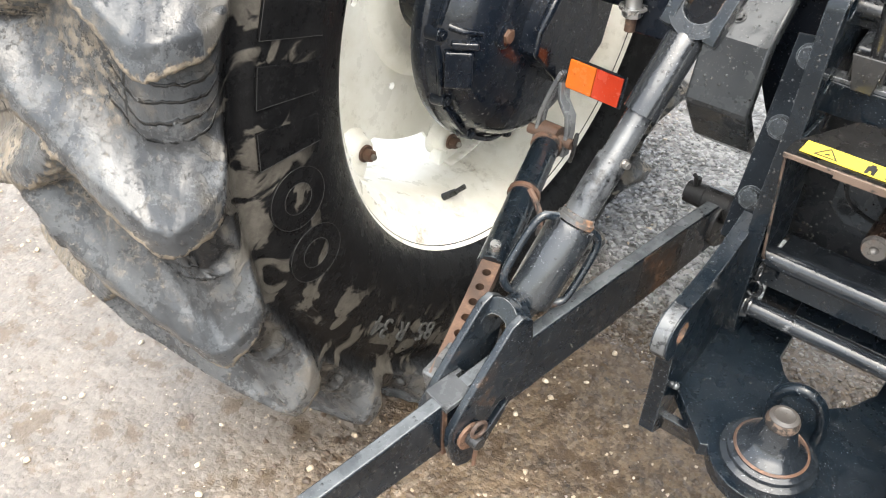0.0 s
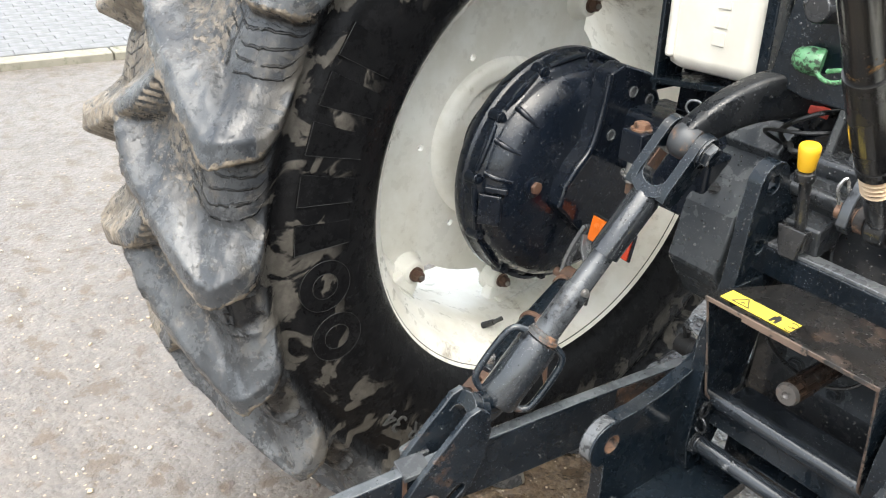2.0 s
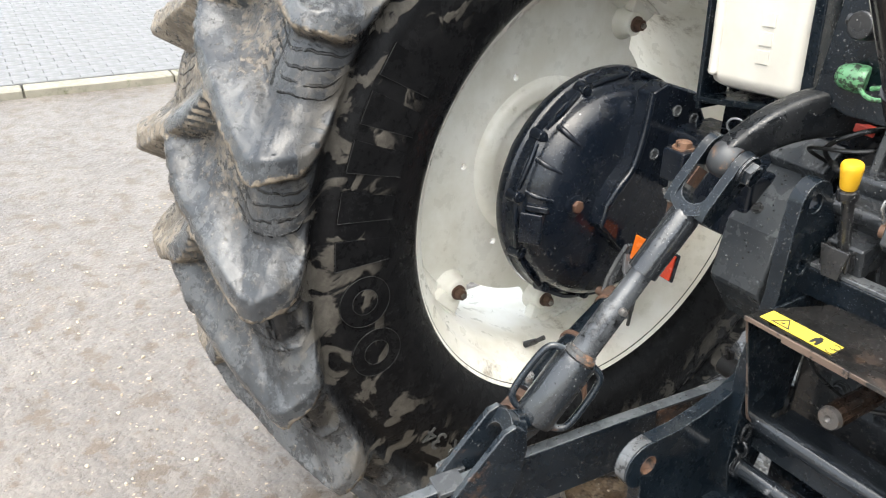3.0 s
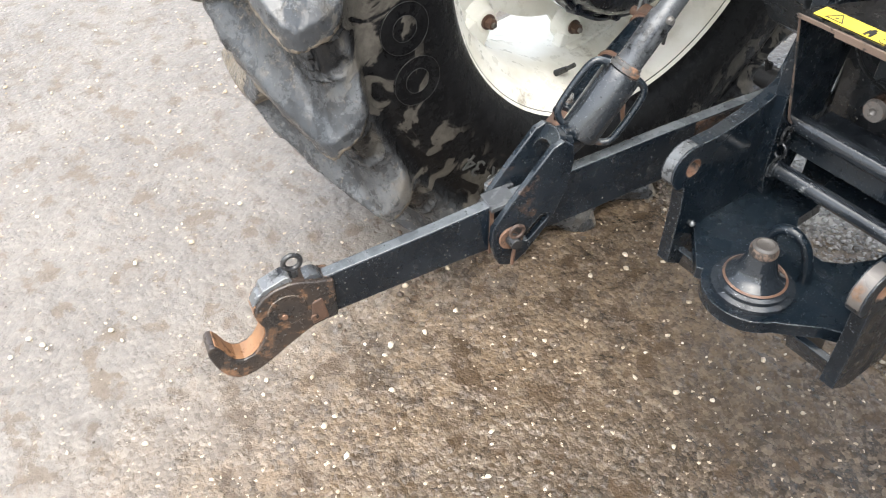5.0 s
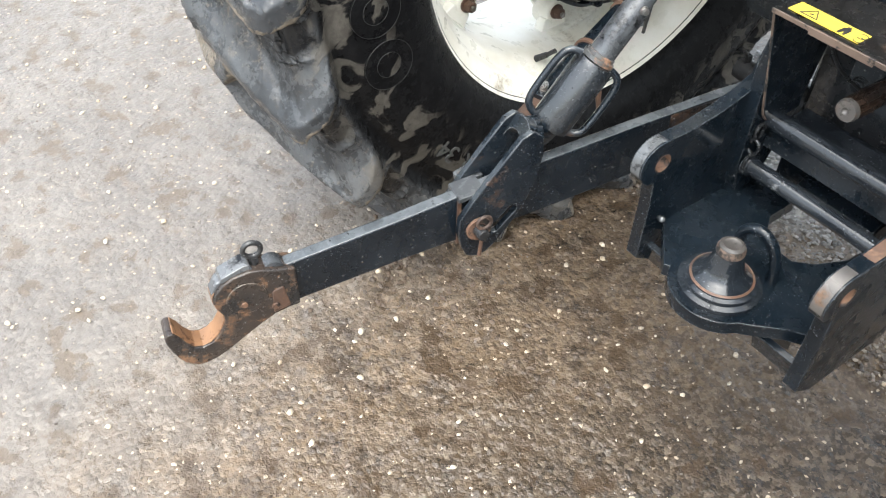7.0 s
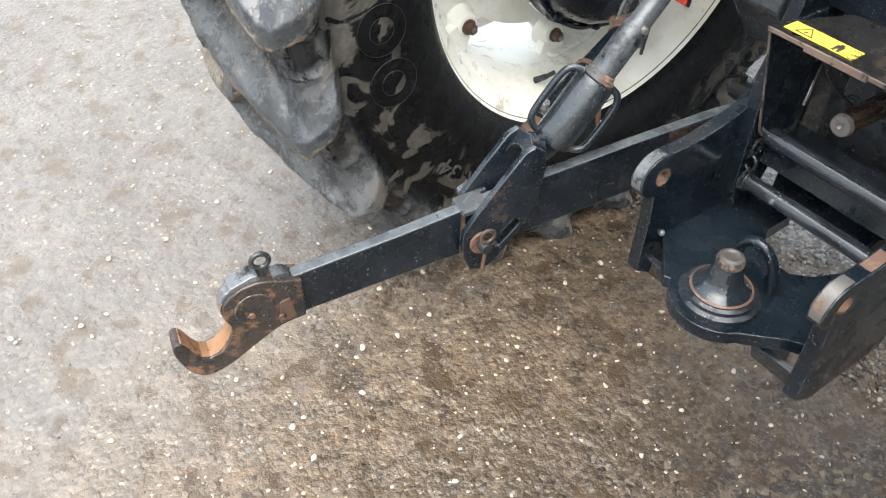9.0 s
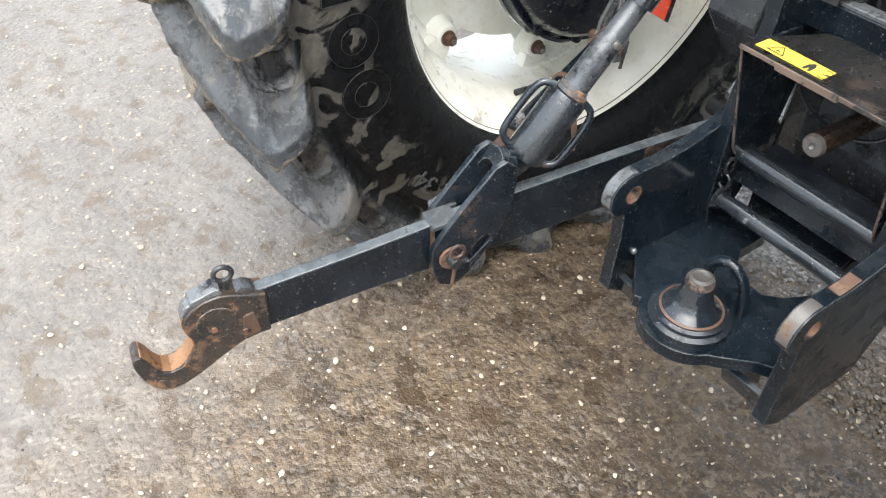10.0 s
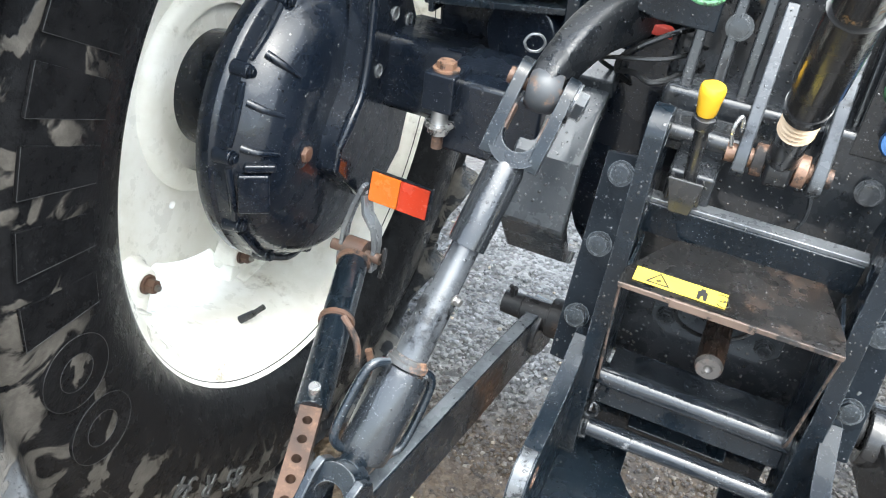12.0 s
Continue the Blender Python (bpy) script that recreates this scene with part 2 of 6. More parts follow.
def rubber():
    """Tyre rubber, dusty grey on the tread, with dried mud on the sidewall and on the worn tops of the lugs."""
    m, n, l, p = node_mat("tyre_rubber")
    vec = coords(n, l)
    at = n.new("ShaderNodeAttribute")
    at.attribute_name = "tread"
    sep = n.new("ShaderNodeSeparateColor")
    l.new(at.outputs["Color"], sep.inputs[0])
    top, tread, band, face = sep.outputs[0], sep.outputs[1], sep.outputs[2], at.outputs["Alpha"]
    big, mid, fine = noise_tex(n, l, vec, 6.0, 4.0), noise_tex(n, l, vec, 38.0, 6.0, 0.7), noise_tex(n, l, vec, 260.0, 3.0)
    black = mix(n, l, ramp(n, l, mid, 0.35, 0.7), (0.0045, 0.0046, 0.005), (0.0085, 0.0085, 0.009))
    grey = mix(n, l, ramp(n, l, big, 0.3, 0.7), (0.034, 0.038, 0.043), (0.088, 0.092, 0.096))
    mud = mix(n, l, ramp(n, l, mid, 0.35, 0.65), (0.26, 0.215, 0.16), (0.10, 0.08, 0.058))
    grey = mix(n, l, ramp(n, l, noise_tex(n, l, vec, 16.0, 8.0, 0.72), 0.54, 0.68, 0.0, 0.3), grey, mud)
    soak = math_node(n, l, "MULTIPLY", ramp(n, l, noise_tex(n, l, vec, 12.0, 9.0, 0.72), 0.54, 0.66, 0.0, 0.6), ramp(n, l, fine, 0.3, 0.55, 0.2, 1.0))
    grey = mix(n, l, soak, grey, (0.018, 0.019, 0.021))
    # lug flanks and hollows are coloured darker than the rest of the tread
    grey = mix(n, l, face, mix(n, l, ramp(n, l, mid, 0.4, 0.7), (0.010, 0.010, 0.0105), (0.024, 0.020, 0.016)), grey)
    wet = ramp(n, l, noise_tex(n, l, vec, 9.0, 9.0, 0.75), 0.48, 0.55, 0.0, 0.68)
    grey = mix(n, l, wet, grey, (0.016, 0.0175, 0.020))
    speck = math_node(n, l, "MULTIPLY", ramp(n, l, noise_tex(n, l, vec, 140.0, 4.0, 0.7), 0.60, 0.68), ramp(n, l, noise_tex(n, l, vec, 5.0, 3.0), 0.45, 0.6, 0.0, 0.8))
    grey = mix(n, l, speck, grey, (0.17, 0.155, 0.13))
    crumb = ramp(n, l, noise_tex(n, l, vec, 85.0, 5.0, 0.7), 0.57, 0.66)
    grey = mix(n, l, math_node(n, l, "MULTIPLY", crumb, ramp(n, l, big, 0.4, 0.65, 0.0, 0.4)), grey, mud)
    grey = mix(n, l, math_node(n, l, "MULTIPLY", ramp(n, l, noise_tex(n, l, vec, 64.0, 5.0, 0.65), 0.40, 0.33), ramp(n, l, big, 0.35, 0.6, 0.2, 0.8)), grey, (0.013, 0.013, 0.014))
    col = mix(n, l, tread, black, grey)
    patch = n.new("ShaderNodeTexNoise")
    patch.inputs["Scale"].default_value, patch.inputs["Detail"].default_value, patch.inputs["Roughness"].default_value = 13.0, 4.0, 0.5
    patch.inputs["Distortion"].default_value = 1.2
    l.new(vec, patch.inputs["Vector"])
    on_side = math_node(n, l, "MULTIPLY", ramp(n, l, patch.outputs["Fac"], 0.52, 0.57, 0.0, 0.75), band)
    col = mix(n, l, on_side, col, mix(n, l, ramp(n, l, mid, 0.4, 0.7), (0.068, 0.062, 0.053), (0.112, 0.102, 0.087)))
    on_top = math_node(n, l, "MULTIPLY", ramp(n, l, math_node(n, l, "ADD", noise_tex(n, l, vec, 75.0, 7.0, 0.72), math_node(n, l, "MULTIPLY", top, 0.34)), 0.66, 0.80, 0.0, 0.85), tread)
    col = mix(n, l, on_top, col, mud)
    g = n.new("ShaderNodeAttribute")
    g.attribute_name = "shoulder"
    gs = n.new("ShaderNodeSeparateColor")
    l.new(g.outputs["Color"], gs.inputs[0])
    wob = math_node(n, l, "MULTIPLY", math_node(n, l, "SUBTRACT", noise_tex(n, l, vec, 24.0, 5.0, 0.65), 0.5), 0.03)
    long_line = ramp(n, l, math_node(n, l, "ABSOLUTE", math_node(n, l, "SUBTRACT", math_node(n, l, "ADD", gs.outputs[0], wob), 0.222)), 0.004, 0.0015)
    saw = math_node(n, l, "FRACT", math_node(n, l, "ADD", math_node(n, l, "MULTIPLY", gs.outputs[1], 9.0), math_node(n, l, "MULTIPLY", wob, 18.0)))
    cross = ramp(n, l, math_node(n, l, "ABSOLUTE", math_node(n, l, "SUBTRACT", saw, 0.5)), 0.12, 0.04)
    cross = math_node(n, l, "MULTIPLY", cross, ramp(n, l, noise_tex(n, l, vec, 21.0, 3.0), 0.38, 0.48))
    groove = math_node(n, l, "MULTIPLY", math_node(n, l, "MAXIMUM", long_line, cross), gs.outputs[2])
    col = mix(n, l, math_node(n, l, "MULTIPLY", groove, 0.9), col, (0.008, 0.0075, 0.007))
    l.new(ramp(n, l, tread, 0.0, 1.0, 0.1, 0.5), p.inputs["Specular IOR Level"])
    l.new(col, p.inputs["Base Color"])
    ro = math_node(n, l, "ADD", ramp(n, l, mid, 0.3, 0.7, 0.24, 0.42), math_node(n, l, "MULTIPLY", on_top, 0.3))
    ro = math_node(n, l, "SUBTRACT", ro, math_node(n, l, "MULTIPLY", wet, 0.22))
    l.new(math_node(n, l, "ADD", ro, math_node(n, l, "MULTIPLY", on_side, 0.2)), p.inputs["Roughness"])
    nrm = bump(n, l, fine, 0.2, 0.002, p)
    nrm = bump(n, l, mid, 0.45, 0.004, p, nrm)
    nrm = bump(n, l, math_node(n, l, "ADD", math_node(n, l, "ADD", on_top, on_side), math_node(n, l, "MULTIPLY", crumb, tread)), 0.5, 0.002, p, nrm)
    bump(n, l, math_node(n, l, "SUBTRACT", 1.0, groove), 1.0, 0.004, p, nrm)
    return m


def tarmac():
    """Tarmac of uneven rounded stones: pale and half dry over the yard, brown, oily and wet where the machine has stood."""
    m, n, l, p = node_mat("wet_tarmac")
    vec = coords(n, l)
    big, mid = noise_tex(n, l, vec, 2.3, 5.0), noise_tex(n, l, vec, 13.0, 6.0, 0.65)
    blot = noise_tex(n, l, vec, 8.0, 7.0, 0.62)
    warp = n.new("ShaderNodeVectorMath")
    warp.operation = "ADD"
    wn_ = n.new("ShaderNodeTexNoise")
    wn_.inputs["Scale"].default_value = 160.0
    l.new(vec, wn_.inputs["Vector"])
    small = n.new("ShaderNodeVectorMath")
    small.operation = "SCALE"
    small.inputs["Scale"].default_value = 0.006
    l.new(wn_.outputs["Color"], small.inputs[0])
    l.new(vec, warp.inputs[0])
    l.new(small.outputs[0], warp.inputs[1])
    stones = []
    for scale in (66.0, 165.0):
        v = n.new("ShaderNodeTexVoronoi")
        v.inputs["Scale"].default_value = scale
        l.new(warp.outputs[0], v.inputs["Vector"])
        c = n.new("ShaderNodeSeparateColor")
        l.new(v.outputs["Color"], c.inputs[0])
        stones.append((v.outputs["Distance"], c.outputs))
    fine = noise_tex(n, l, vec, 420.0, 3.0)
    # the wet patch: round the hitch, with a ragged edge
    sep = n.new("ShaderNodeSeparateXYZ")
    l.new(vec, sep.inputs[0])
    dx = math_node(n, l, "SUBTRACT", sep.outputs[0], 0.40)
    dy = math_node(n, l, "SUBTRACT", sep.outputs[1], -0.72)
    far = math_node(n, l, "SQRT", math_node(n, l, "ADD", math_node(n, l, "MULTIPLY", dx, dx), math_node(n, l, "MULTIPLY", dy, dy)))
    ex = math_node(n, l, "ADD", sep.outputs[0], 0.50)
    ey = math_node(n, l, "ADD", sep.outputs[1], 0.02)
    lobe = math_node(n, l, "SQRT", math_node(n, l, "ADD", math_node(n, l, "MULTIPLY", ex, ex), math_node(n, l, "MULTIPLY", ey, ey)))
    far = math_node(n, l, "MINIMUM", far, math_node(n, l, "ADD", lobe, 0.66))
    far = math_node(n, l, "ADD", far, math_node(n, l, "MULTIPLY", math_node(n, l, "SUBTRACT", big, 0.5), 0.5))
    far = math_node(n, l, "ADD", far, math_node(n, l, "MULTIPLY", math_node(n, l, "SUBTRACT", mid, 0.5), 0.3))
    dry = ramp(n, l, far, 0.84, 1.55)
    wet_col = mix(n, l, ramp(n, l, mid, 0.38, 0.62), (0.143, 0.102, 0.064), (0.094, 0.065, 0.041))
    wet_col = mix(n, l, ramp(n, l, blot, 0.52, 0.64, 0.0, 0.85), wet_col, (0.028, 0.018, 0.011))
    # darker brown towards the centre of the patch
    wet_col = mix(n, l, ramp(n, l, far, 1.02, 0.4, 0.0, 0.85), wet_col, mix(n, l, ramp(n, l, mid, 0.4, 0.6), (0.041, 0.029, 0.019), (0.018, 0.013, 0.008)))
    # second darker brown spot, to the right of the hitch
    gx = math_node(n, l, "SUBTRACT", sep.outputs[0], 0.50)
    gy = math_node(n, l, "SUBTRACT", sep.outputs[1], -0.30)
    dark_right = math_node(n, l, "SQRT", math_node(n, l, "ADD", math_node(n, l, "MULTIPLY", gx, gx), math_node(n, l, "MULTIPLY", gy, gy)))
    dark_right = math_node(n, l, "ADD", dark_right, math_node(n, l, "MULTIPLY", math_node(n, l, "SUBTRACT", mid, 0.5), 0.4))
    dark_right = ramp(n, l, dark_right, 0.62, 0.32)
    wet_col = mix(n, l, math_node(n, l, "MULTIPLY", dark_right, 0.9), wet_col, mix(n, l, ramp(n, l, mid, 0.4, 0.6), (0.030, 0.021, 0.014), (0.013, 0.009, 0.006)))
    dry_col = mix(n, l, ramp(n, l, big, 0.36, 0.64), (0.144, 0.131, 0.118), (0.116, 0.105, 0.095))
    dry_col = mix(n, l, ramp(n, l, mid, 0.52, 0.70, 0.0, 0.6), dry_col, (0.086, 0.071, 0.058))
    drag = n.new("ShaderNodeMapping")
    drag.inputs["Rotation"].default_value = (0, 0, math.radians(24))
    drag.inputs["Scale"].default_value = (2.2, 7.5, 1.0)
    l.new(vec, drag.inputs["Vector"])
    mud = noise_tex(n, l, drag.outputs[0], 1.6, 8.0, 0.68)
    dry_col = mix(n, l, ramp(n, l, mud, 0.56, 0.68, 0.0, 0.7), dry_col, (0.105, 0.078, 0.055))
    dry_col = mix(n, l, ramp(n, l, blot, 0.60, 0.68, 0.0, 0.75), dry_col, (0.066, 0.048, 0.034))
    col = mix(n, l, dry, wet_col, dry_col)
    for (dist, c), k in zip(stones, (0.6, 0.4)):
        amount = ramp(n, l, dry, 0.0, 1.0, k, k * 0.45)
        col = mix(n, l, math_node(n, l, "MULTIPLY", ramp(n, l, c[0], 0.5, 1.0), amount), col, mix(n, l, dry, (0.145, 0.112, 0.081), (0.23, 0.205, 0.18)))
        col = mix(n, l, math_node(n, l, "MULTIPLY", ramp(n, l, c[2], 0.6, 1.0), amount), col, mix(n, l, dry, (0.034, 0.026, 0.02), (0.125, 0.109, 0.094)))
    col = mix(n, l, ramp(n, l, stones[1][1][1], 0.985, 0.992), col, (0.33, 0.27, 0.2))
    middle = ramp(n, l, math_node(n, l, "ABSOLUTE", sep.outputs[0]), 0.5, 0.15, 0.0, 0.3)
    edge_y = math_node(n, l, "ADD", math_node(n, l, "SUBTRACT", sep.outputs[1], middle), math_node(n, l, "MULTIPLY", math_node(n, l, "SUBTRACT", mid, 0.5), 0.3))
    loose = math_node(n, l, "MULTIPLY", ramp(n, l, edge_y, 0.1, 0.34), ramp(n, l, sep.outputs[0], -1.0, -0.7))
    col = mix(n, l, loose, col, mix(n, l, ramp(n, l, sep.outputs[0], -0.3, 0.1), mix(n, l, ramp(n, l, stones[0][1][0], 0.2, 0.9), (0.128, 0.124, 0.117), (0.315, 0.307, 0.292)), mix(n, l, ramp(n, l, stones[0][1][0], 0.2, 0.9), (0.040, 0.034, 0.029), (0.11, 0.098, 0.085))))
    film_sheen = math_node(n, l, "MULTIPLY", ramp(n, l, noise_tex(n, l, vec, 10.0, 7.0, 0.66), 0.54, 0.60), math_node(n, l, "SUBTRACT", 1.0, loose))
    col = mix(n, l, math_node(n, l, "MULTIPLY", film_sheen, 0.75), col, mix(n, l, dry, (0.046, 0.029, 0.016), (0.095, 0.072, 0.05)))
    l.new(col, p.inputs["Base Color"])
    l.new(math_node(n, l, "ADD", ramp(n, l, mid, 0.35, 0.65, 0.06, 0.2), math_node(n, l, "MULTIPLY", dry, 0.25)), p.inputs["Roughness"])
    h = math_node(n, l, "MULTIPLY", math_node(n, l, "SUBTRACT", 1.0, stones[0][0]), stones[0][1][1])
    h = math_node(n, l, "MULTIPLY", h, ramp(n, l, film_sheen, 0.0, 1.0, 1.0, 0.3))
    b1 = n.new("ShaderNodeBump")
    b1.inputs["Distance"].default_value = 0.010
    l.new(math_node(n, l, "MAXIMUM", ramp(n, l, dry, 0.0, 1.0, 0.75, 0.5), math_node(n, l, "MULTIPLY", loose, 1.0)), b1.inputs["Strength"])
    l.new(h, b1.inputs["Height"])
    b2 = n.new("ShaderNodeBump")
    b2.inputs["Distance"].default_value = 0.003
    l.new(ramp(n, l, dry, 0.0, 1.0, 0.7, 0.25), b2.inputs["Strength"])
    l.new(math_node(n, l, "MULTIPLY", math_node(n, l, "SUBTRACT", 1.0, stones[1][0]), stones[1][1][1]), b2.inputs["Height"])
    l.new(b1.outputs[0], b2.inputs["Normal"])
    nrm = bump(n, l, mid, 0.4, 0.02, p, b2.outputs[0])
    bump(n, l, fine, 0.25, 0.0015, p, nrm)
    return m


def chip_mat():
    m, n, l, p = node_mat("stone_chips")
    g = n.new("ShaderNodeNewGeometry")
    r = n.new("ShaderNodeValToRGB")
    for e, (pos, c) in zip([r.color_ramp.elements[0], r.color_ramp.elements[1]], ((0.0, (0.05, 0.038, 0.03, 1)), (1.0, (0.27, 0.235, 0.195, 1)))):
        e.position, e.color = pos, c
    e = r.color_ramp.elements.new(0.9)
    e.color = (0.12, 0.095, 0.072, 1)
    l.new(g.outputs["Random Per Island"], r.inputs[0])
    sep = n.new("ShaderNodeSeparateXYZ")
    l.new(coords(n, l), sep.inputs[0])
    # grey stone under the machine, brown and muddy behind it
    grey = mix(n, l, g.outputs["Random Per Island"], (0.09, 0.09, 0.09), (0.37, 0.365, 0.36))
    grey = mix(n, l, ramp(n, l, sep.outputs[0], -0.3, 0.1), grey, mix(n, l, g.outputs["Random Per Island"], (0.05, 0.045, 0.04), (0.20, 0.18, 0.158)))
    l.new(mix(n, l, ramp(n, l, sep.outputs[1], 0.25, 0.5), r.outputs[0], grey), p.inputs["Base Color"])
    p.inputs["Roughness"].default_value = 0.35
    return m


PEBBLE = painted("pale_pebble", (0.50, 0.44, 0.35), (0.34, 0.27, 0.19), (0.35, 0.5))
CLOD = painted("wet_mud", (0.075, 0.05, 0.032), (0.04, 0.027, 0.018), (0.3, 0.6), relief=0.4)
RUBBER, TARMAC, CHIPS = rubber(), tarmac(), chip_mat()


# ---- building helpers ----
def thing(name, at, label, category, group=""):
    ob = new(name)
    ob.empty_display_size = 0.1
    ob.location = at
    return tagged(ob, label, category, group)


def link_mesh(name, me, mat, parent, label=""):
    ob = new(name, me)
    if mat and not me.materials:
        me.materials.append(mat)
    if parent is not None:
        ob.parent = parent
        if parent.data is None:
            ob.matrix_parent_inverse = Matrix.Translation(-Vector(parent.location))
    return tagged(ob, label)


def part(name, bm, mat, parent, label="", bevel=0.0, smooth=40):
    bmesh.ops.recalc_face_normals(bm, faces=bm.faces)
    me = bpy.data.meshes.new(name)
    bm.to_mesh(me)
    bm.free()
    for f in me.polygons:
        f.use_smooth = True
    me.set_sharp_from_angle(angle=radians(smooth))
    ob = link_mesh(name, me, mat, parent, label)
    if bevel:
        b = ob.modifiers.new("edge", "BEVEL")
        b.width, b.segments, b.limit_method, b.angle_limit = bevel, 2, "ANGLE", radians(35)
        b.harden_normals = True
    return ob


def box(bm, centre, size, turn=(0, 0, 0)):
    bmesh.ops.create_cube(bm, size=1.0, matrix=pose(*centre, *turn) @ Matrix.Diagonal((*size, 1)))
    return bm


def rod(bm, a, b, r, r2=None, seg=24):
    a, b = Vector(a), Vector(b)
    d = b - a
    m = Matrix.Translation((a + b) / 2) @ d.to_track_quat("Z", "Y").to_matrix().to_4x4()
    bmesh.ops.create_cone(bm, cap_ends=True, segments=seg, radius1=r, radius2=r if r2 is None else r2, depth=d.length, matrix=m)
    return bm


def lathe(bm, profile, m=None, seg=64, closed=False):
    """Turn a profile of (radius, height) about z, then move it by m."""
    m = m or Matrix()
    rings = []
    for r, h in profile:
        rings.append([bm.verts.new(m @ Vector((r * math.cos(2 * math.pi * k / seg), r * math.sin(2 * math.pi * k / seg), h))) for k in range(seg)])
    pairs = list(zip(rings, rings[1:])) + ([(rings[-1], rings[0])] if closed else [])
    for a, b in pairs:
        for k in range(seg):
            bm.faces.new((a[k], a[(k + 1) % seg], b[(k + 1) % seg], b[k]))
    if not closed:
        for ring in (rings[0], rings[-1]):
            bm.faces.new(ring)
    return bm


def pipe(bm, pts, r, seg=14, per=6, loop=False):
    """A round bar bent along a smooth curve through the points. r: one radius or one for each point."""
    P = [Vector(p) for p in pts]
    R = list(r) if isinstance(r, (list, tuple)) else [r] * len(P)
    n = len(P)
    path = []
    last = n if loop else n - 1
    for i in range(last):
        p0, p1, p2, p3 = (P[(i - 1) % n] if loop or i > 0 else P[0] * 2 - P[1]), P[i], P[(i + 1) % n], (P[(i + 2) % n] if loop or i + 2 < n else P[-1] * 2 - P[-2])
        for k in range(per):
            t = k / per
            q = 0.5 * ((2 * p1) + (p2 - p0) * t + (2 * p0 - 5 * p1 + 4 * p2 - p3) * t * t + (3 * p1 - p0 - 3 * p2 + p3) * t ** 3)
            path.append((q, R[i] * (1 - t) + R[(i + 1) % n] * t))
    if not loop:
        path.append((P[-1], R[-1]))
    up = Vector((0.13, 0.31, 0.94))
    rings = []
    for i, (q, rr) in enumerate(path):
        a = path[(i - 1) % len(path)][0] if loop or i else q
        b = path[(i + 1) % len(path)][0] if loop or i + 1 < len(path) else q
        d = (b - a).normalized()
        u = (up - d * up.dot(d)).normalized()
        up = u
        v = d.cross(u)
        rings.append([bm.verts.new(q + (u * math.cos(2 * math.pi * k / seg) + v * math.sin(2 * math.pi * k / seg)) * rr) for k in range(seg)])
    for a, b in list(zip(rings, rings[1:])) + ([(rings[-1], rings[0])] if loop else []):
        for k in range(seg):
            bm.faces.new((a[k], a[(k + 1) % seg], b[(k + 1) % seg], b[k]))
    if not loop:
        bm.faces.new(rings[0])
        bm.faces.new(rings[-1])
    return bm


from mathutils.geometry import tessellate_polygon

YZ = Matrix(((0, 0, 1, 0), (1, 0, 0, 0), (0, 1, 0, 0), (0, 0, 0, 1)))  # plate drawn as (y, z), thick along x
XZ = Matrix(((1, 0, 0, 0), (0, 0, -1, 0), (0, 1, 0, 0), (0, 0, 0, 1)))  # drawn as (x, z), thick along -y


def ring_of(c, r, seg=20, start=0.0, sweep=360.0):
    full = abs(sweep) >= 360
    return [(c[0] + r * math.cos(radians(start + sweep * k / (seg if full else seg - 1))), c[1] + r * math.sin(radians(start + sweep * k / (seg if full else seg - 1)))) for k in range(seg)]


def slot_of(a, b, r, seg=8):
    ang = math.degrees(math.atan2(b[1] - a[1], b[0] - a[0]))
    return ring_of(b, r, seg, ang - 90, 180) + ring_of(a, r, seg, ang + 90, 180)


def plate(bm, outline, thick, m, holes=()):
    """A flat plate from an outline with holes, its thickness centred on the drawing plane of m."""
    loops = [list(outline)] + [list(h) for h in holes]
    tris = tessellate_polygon([[Vector((x, y, 0)) for x, y in lp] for lp in loops])
    flat = [p for lp in loops for p in lp]
    lo = [bm.verts.new(m @ Vector((x, y, -thick / 2))) for x, y in flat]
    hi = [bm.verts.new(m @ Vector((x, y, thick / 2))) for x, y in flat]
    for t in tris:
        bm.faces.new([hi[i] for i in t])
        bm.faces.new([lo[i] for i in reversed(t)])
    k = 0
    for lp in loops:
        for i in range(len(lp)):
            a, b = k + i, k + (i + 1) % len(lp)
            bm.faces.new((lo[a], lo[b], hi[b], hi[a]))
        k += len(lp)
    return bm


def hex_bolt(r, h, washer=1.35):
    """Mesh of a hex bolt head that stands on z = 0, with its washer."""
    bm = bmesh.new()
    lathe(bm, ((r * washer, 0), (r * washer, h * 0.22), (r * 0.9, h * 0.22)), seg=20)
    bmesh.ops.create_cone(bm, cap_ends=True, segments=6, radius1=r, radius2=r, depth=h * 0.7, matrix=Matrix.Translation((0, 0, h * 0.57)))
    lathe(bm, ((r * 0.84, h * 0.9), (r * 0.8, h * 1.0), (r * 0.3, h * 1.02)), seg=20)
    bmesh.ops.recalc_face_normals(bm, faces=bm.faces)
    me = bpy.data.meshes.new("bolt")
    bm.to_mesh(me)
    bm.free()
    return me


def put(name, me, mat, parent, at, toward, label="", spin=0.0):
    """A shared mesh placed with its z along a direction."""
    ob = link_mesh(name, me, mat, parent, label)
    ob.matrix_basis = Matrix.Translation(at) @ Vector(toward).to_track_quat("Z", "Y").to_matrix().to_4x4() @ pose(0, 0, 0, 0, 0, spin)
    return ob


